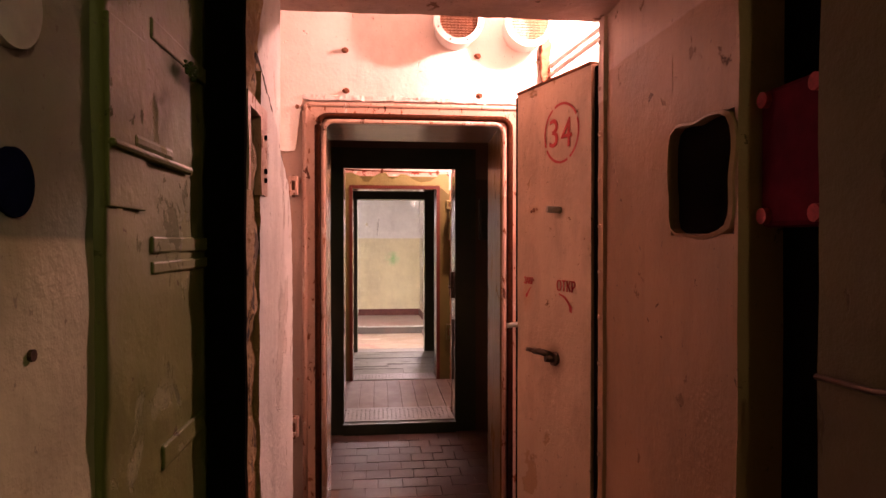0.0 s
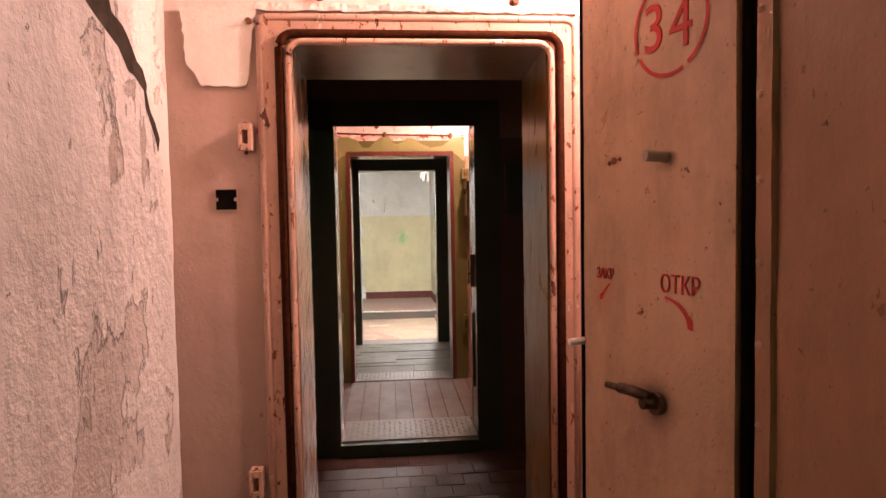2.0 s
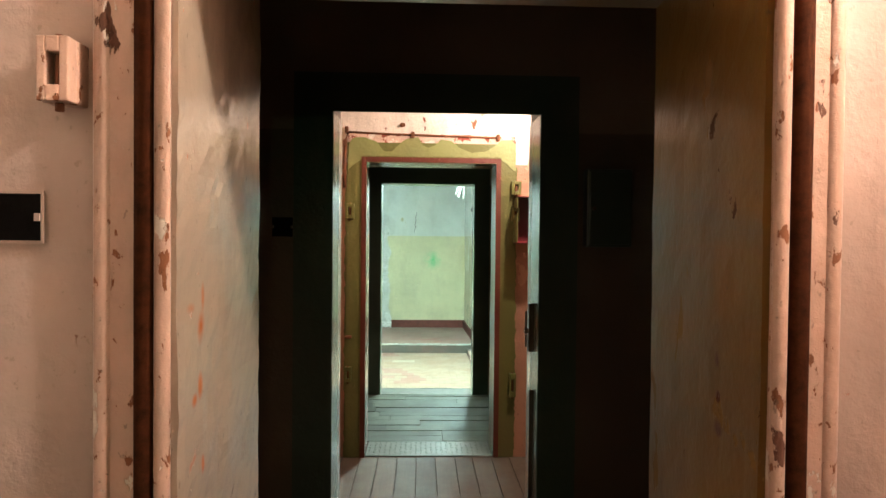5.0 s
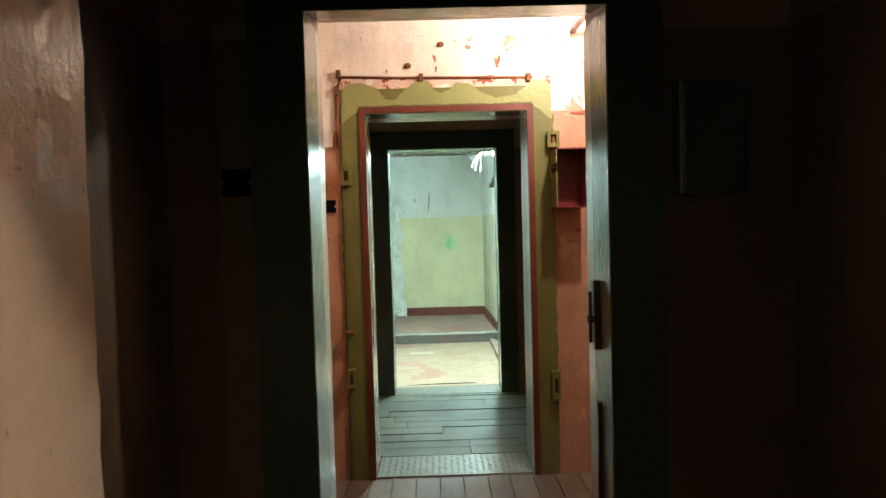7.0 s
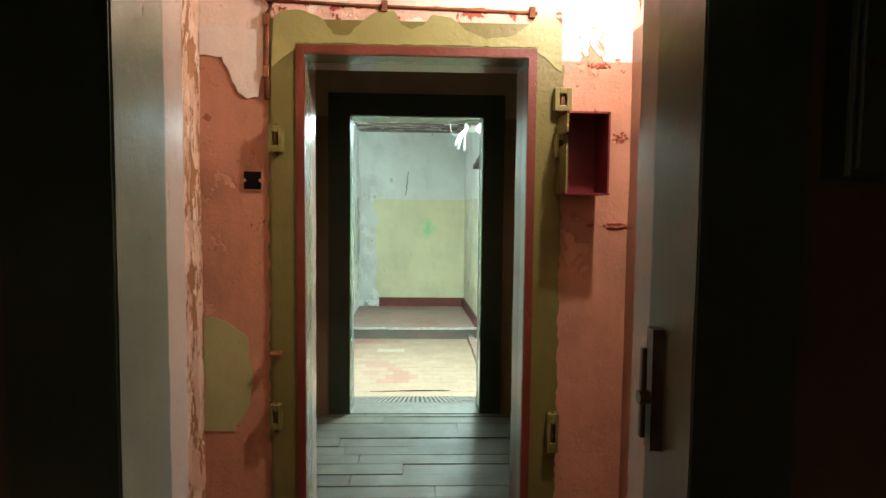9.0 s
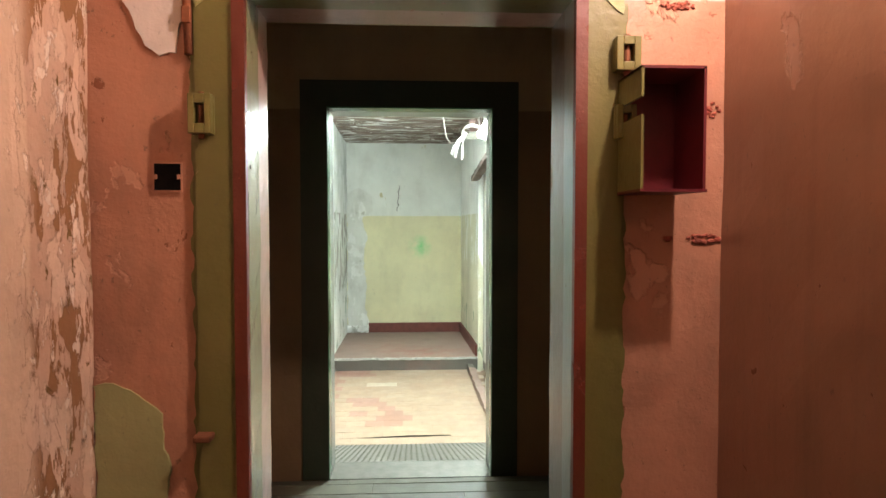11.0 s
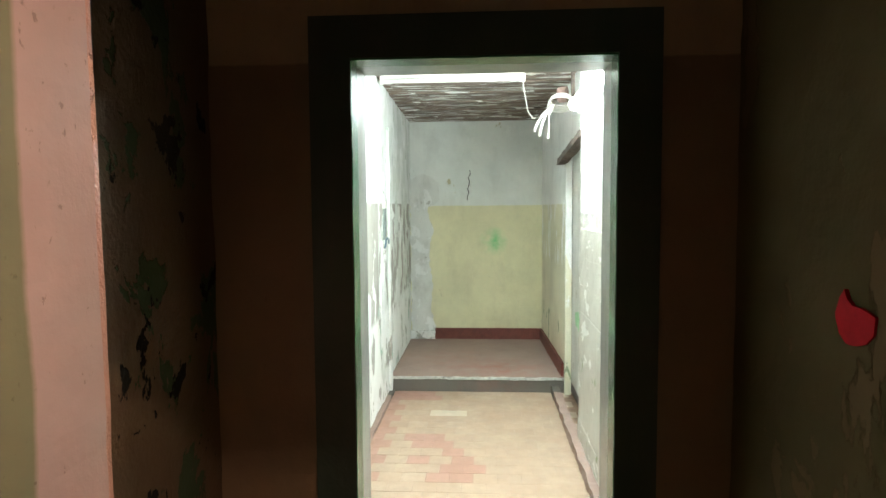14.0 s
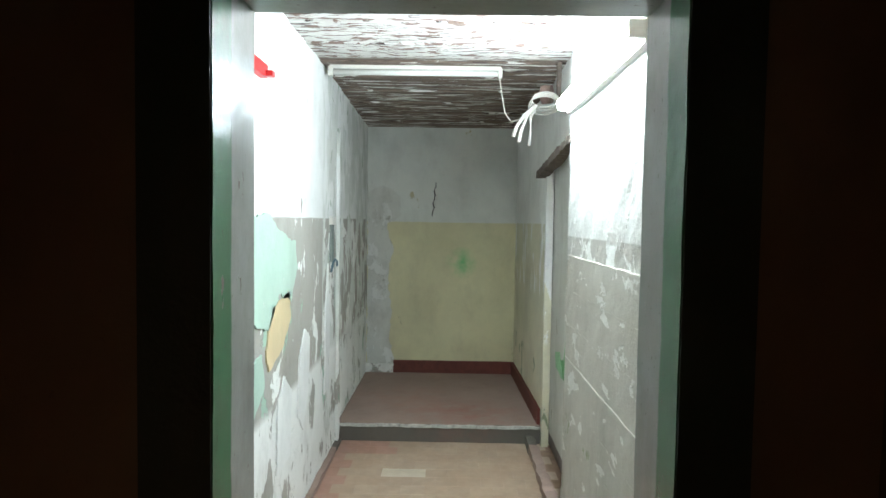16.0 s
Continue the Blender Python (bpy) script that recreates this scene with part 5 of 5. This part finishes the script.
for r0, r1 in zip(rows, rows[1:]):
    for k in range(K):
        bm.faces.new((r0[k], r0[(k + 1) % K], r1[(k + 1) % K], r1[k]))
bmesh.ops.recalc_face_normals(bm, faces=bm.faces[:])
structure("trim_hole_rim", bm, M_PIER_R, "rounded mortar rim of the hole")

# Dark strip that gives the coat's broken edge its shade.
crevice = [(1.56, 1.80), (1.70, 1.755), (1.79, 1.72), (1.90, 1.655), (2.03, 1.59), (2.10, 1.49)]
bm = ragged(crevice + [(y + 0.034, z + 0.060) for y, z in crevice[::-1]], x=-0.362, depth=0.026, jitter=0.008, seed=60, step=0.02)
lean(bm)
structure("trim_crevice", bm, plain("crevice_dirt", (0.055, 0.04, 0.026), 0.95, 0, 0, 0.6, 40, 0.1), "dark strip painted for shade in the broken crevice along the plaster coat")
begin(CORRIDOR)
structure("trim_flake_end", ragged([(-0.725, -0.21), (-0.46, -0.21), (-0.40, -0.10), (-0.47, 0.2), (-0.44, 0.5), (-0.49, 0.9), (-0.43, 1.2), (-0.50, 1.5), (-0.34, 1.60), (-0.36, 1.82), (-0.55, 1.95), (-0.725, 1.85)], y=14.186, depth=0.06, jitter=0.012, seed=70, step=0.04), aged("pale_bare_plaster", (0.62, 0.63, 0.59), [], [((0.72, 0.73, 0.70), 0.35, 6, (1, 1, 0.7), 2.0, None), ((0.45, 0.45, 0.40), 0.16, 11, (1, 1, 0.6), 5.0, None)], 0.8, 0.4, 0.5), "pale bare plaster where the end wall paint has flaked")


# pieces that belong to one part of their thing
NEST = {"rivet": "strip", "screw": "flange", "bolt_head": "body", "bolt_hole": "frame", "knob": "door", "stripe": "plate", "tread_relief": "plate", "rib": "leaf",
        "green_spot": "leaf", "pale_spot": "leaf", "lock_bolt": "leaf", "bulb": "socket", "arrow": "panel", "lettering": "panel", "numeral": "panel",
        "stencil_ring": "panel", "rust_blister": "panel", "latch_knob": "panel", "end_cap": "body"}
STILL = Matrix.Identity(4)


def nest_pieces():
    for thing in [ob for ob in bpy.data.objects if ob.parent is None and ob.type == "EMPTY"]:
        parts = {ob.name.split(".")[0]: ob for ob in reversed(thing.children)}
        for ob in thing.children:
            holder = parts.get(NEST.get(ob.name.split(".")[0], ""))
            if holder and holder.matrix_basis == STILL and holder.matrix_parent_inverse == STILL:
                ob.parent = holder


nest_pieces()


# ---- pieces of the floors ----
def tile_mesh(name, w, d, h, material, chamfer=0.003):
    bm = solid(-w / 2, w / 2, -d / 2, d / 2, -h, 0)
    top = [e for e in bm.edges if all(v.co.z > -1e-6 for v in e.verts)]
    bmesh.ops.bevel(bm, geom=top, offset=chamfer, segments=1, affect="EDGES")
    me = bpy.data.meshes.new(name)
    bm.to_mesh(me)
    bm.free()
    me.materials.append(material)
    return me


def lay(me, x, y, z, parent, rng, lift=0.0015, tilt=0.25):
    ob = new(me.name, me)
    ob.parent = parent
    ob.matrix_basis = pose(x, y, z + rng.uniform(-lift, lift), rng.uniform(-tilt, tilt), rng.uniform(-tilt, tilt), 0)


rng = random.Random(11)
floor_1 = bpy.data.objects["floor_1"]
tile_1 = tile_mesh("tile", 0.1535, 0.1475, 0.02, M_TILE1, 0.002)
for j in range(18):
    for i in range(11):
        x = -0.62 + 0.156 * i + (0.078 if j % 2 else 0)
        y = 2.42 + 0.150 * j
        if y < 5.06 and (y < 3.38 or y > 4.05 or -0.2 < x < 0.66):
            lay(tile_1, x, y, F0, floor_1, rng)
floor_5 = bpy.data.objects["floor_5"]
tile_o = tile_mesh("tile", 0.1654, 0.1489, 0.02, M_TILE5, 0.001)
tile_r = tile_mesh("tile", 0.1654, 0.1489, 0.02, M_TILE5R, 0.001)
tile_w = tile_mesh("tile", 0.1654, 0.1489, 0.02, M_TILE5W, 0.001)
for j in range(19):
    for i in range(12):
        x = -0.68 + 0.166 * i + (0.078 if j % 2 else 0)
        y = 9.885 + 0.1495 * j
        if x > 0.99 or y > 12.33:
            continue
        red = i == 0 or (10.25 < y < 11.2 and -0.40 + 0.25 * (11.1 - y) < x < -0.12 + 0.6 * (11.2 - y) and rng.random() < 0.72) or (y > 11.9 and x < -0.25 and rng.random() < 0.5)
        pale = abs(x + 0.10) < 0.09 and abs(y - 11.68) < 0.08
        lay(tile_w if pale else tile_r if red else tile_o, x, y, F5, floor_5, rng, 0.0006, 0.12)

floor_3 = bpy.data.objects["floor_3"]
x = -0.60
while x < 1.06:
    w = 0.118 + 0.016 * rng.random()
    me = tile_mesh("floorboard", w - 0.003, 1.10, 0.022, M_BOARD, 0.0015)
    lay(me, x + w / 2, 6.075, 0.0, floor_3, rng, 0.002, 0.15)
    x += w
floor_4 = bpy.data.objects["floor_4"]
y = 6.89
while y < 8.201:
    w = min(0.118 + 0.02 * rng.random(), 8.235 - y)
    split = rng.uniform(-0.3, 0.5)
    for a, b in ((-0.71, split), (split, 1.04)):
        me = tile_mesh("floorboard", b - a - 0.002, w - 0.004, 0.022, M_BOARDX, 0.0015)
        lay(me, (a + b) / 2, y + w / 2, 0.0, floor_4, rng, 0.003, 0.15)
    y += w


def tread_plate(x0, x1, y0, y1, z0, z1, label):
    """A steel plate with raised lozenges, from height z0 at its near edge to z1 at its far edge."""
    thing = empty("tread_plate", label, "floor plate", "steel plates at the sills", at=((x0 + x1) / 2, y0, z0))
    ln = math.hypot(y1 - y0, z1 - z0)
    thing.rotation_euler = (math.atan2(z1 - z0, y1 - y0), 0, 0)
    w = (x1 - x0) / 2
    part("plate", solid(-w, w, 0, ln, -0.006, 0, 0.001), M_TREAD, thing)
    verts, faces = [], []
    nx, ny = int(2 * w / 0.036), int(ln / 0.036)
    for i in range(nx):
        for j in range(ny):
            cx, cy = -w + 0.02 + 0.036 * i, 0.02 + 0.036 * j
            a = math.radians(45 if (i + j) % 2 else -45)
            c, s, k = math.cos(a), math.sin(a), len(verts)
            for u, v, h in ((-0.013, 0, 0), (0, -0.004, 0), (0.013, 0, 0), (0, 0.004, 0), (-0.006, 0, 0.002), (0.006, 0, 0.002)):
                verts.append((cx + u * c - v * s, cy + u * s + v * c, h + 0.0002))
            faces += [(k, k + 1, k + 5, k + 4), (k + 1, k + 2, k + 5), (k + 2, k + 3, k + 4, k + 5), (k + 3, k, k + 4)]
    me = bpy.data.meshes.new("tread_relief")
    me.from_pydata(verts, [], faces)
    me.materials.append(M_TREAD)
    ob = tagged(new("tread_relief", me), kind="stuff")
    ob.parent = thing


begin(ROOM_2)
tread_plate(-0.23, 0.655, 5.16, 5.555, 0.002, 0.004, "worn steel tread plate on the inner door sill")
begin(ROOM_3)
tread_plate(-0.205, 0.665, 6.65, 6.95, 0.004, 0.004, "worn steel tread plate on the olive door sill")
begin(CORRIDOR)
tread_plate(-0.70, 0.95, 8.487, 9.80, -0.002, F5 + 0.003, "grey steel tread plate ramp down into the corridor")
structure("threshold_4", solid(-0.224, 0.656, 8.25, 8.487, -0.10, -0.003), M_TREAD, "worn steel door sill")
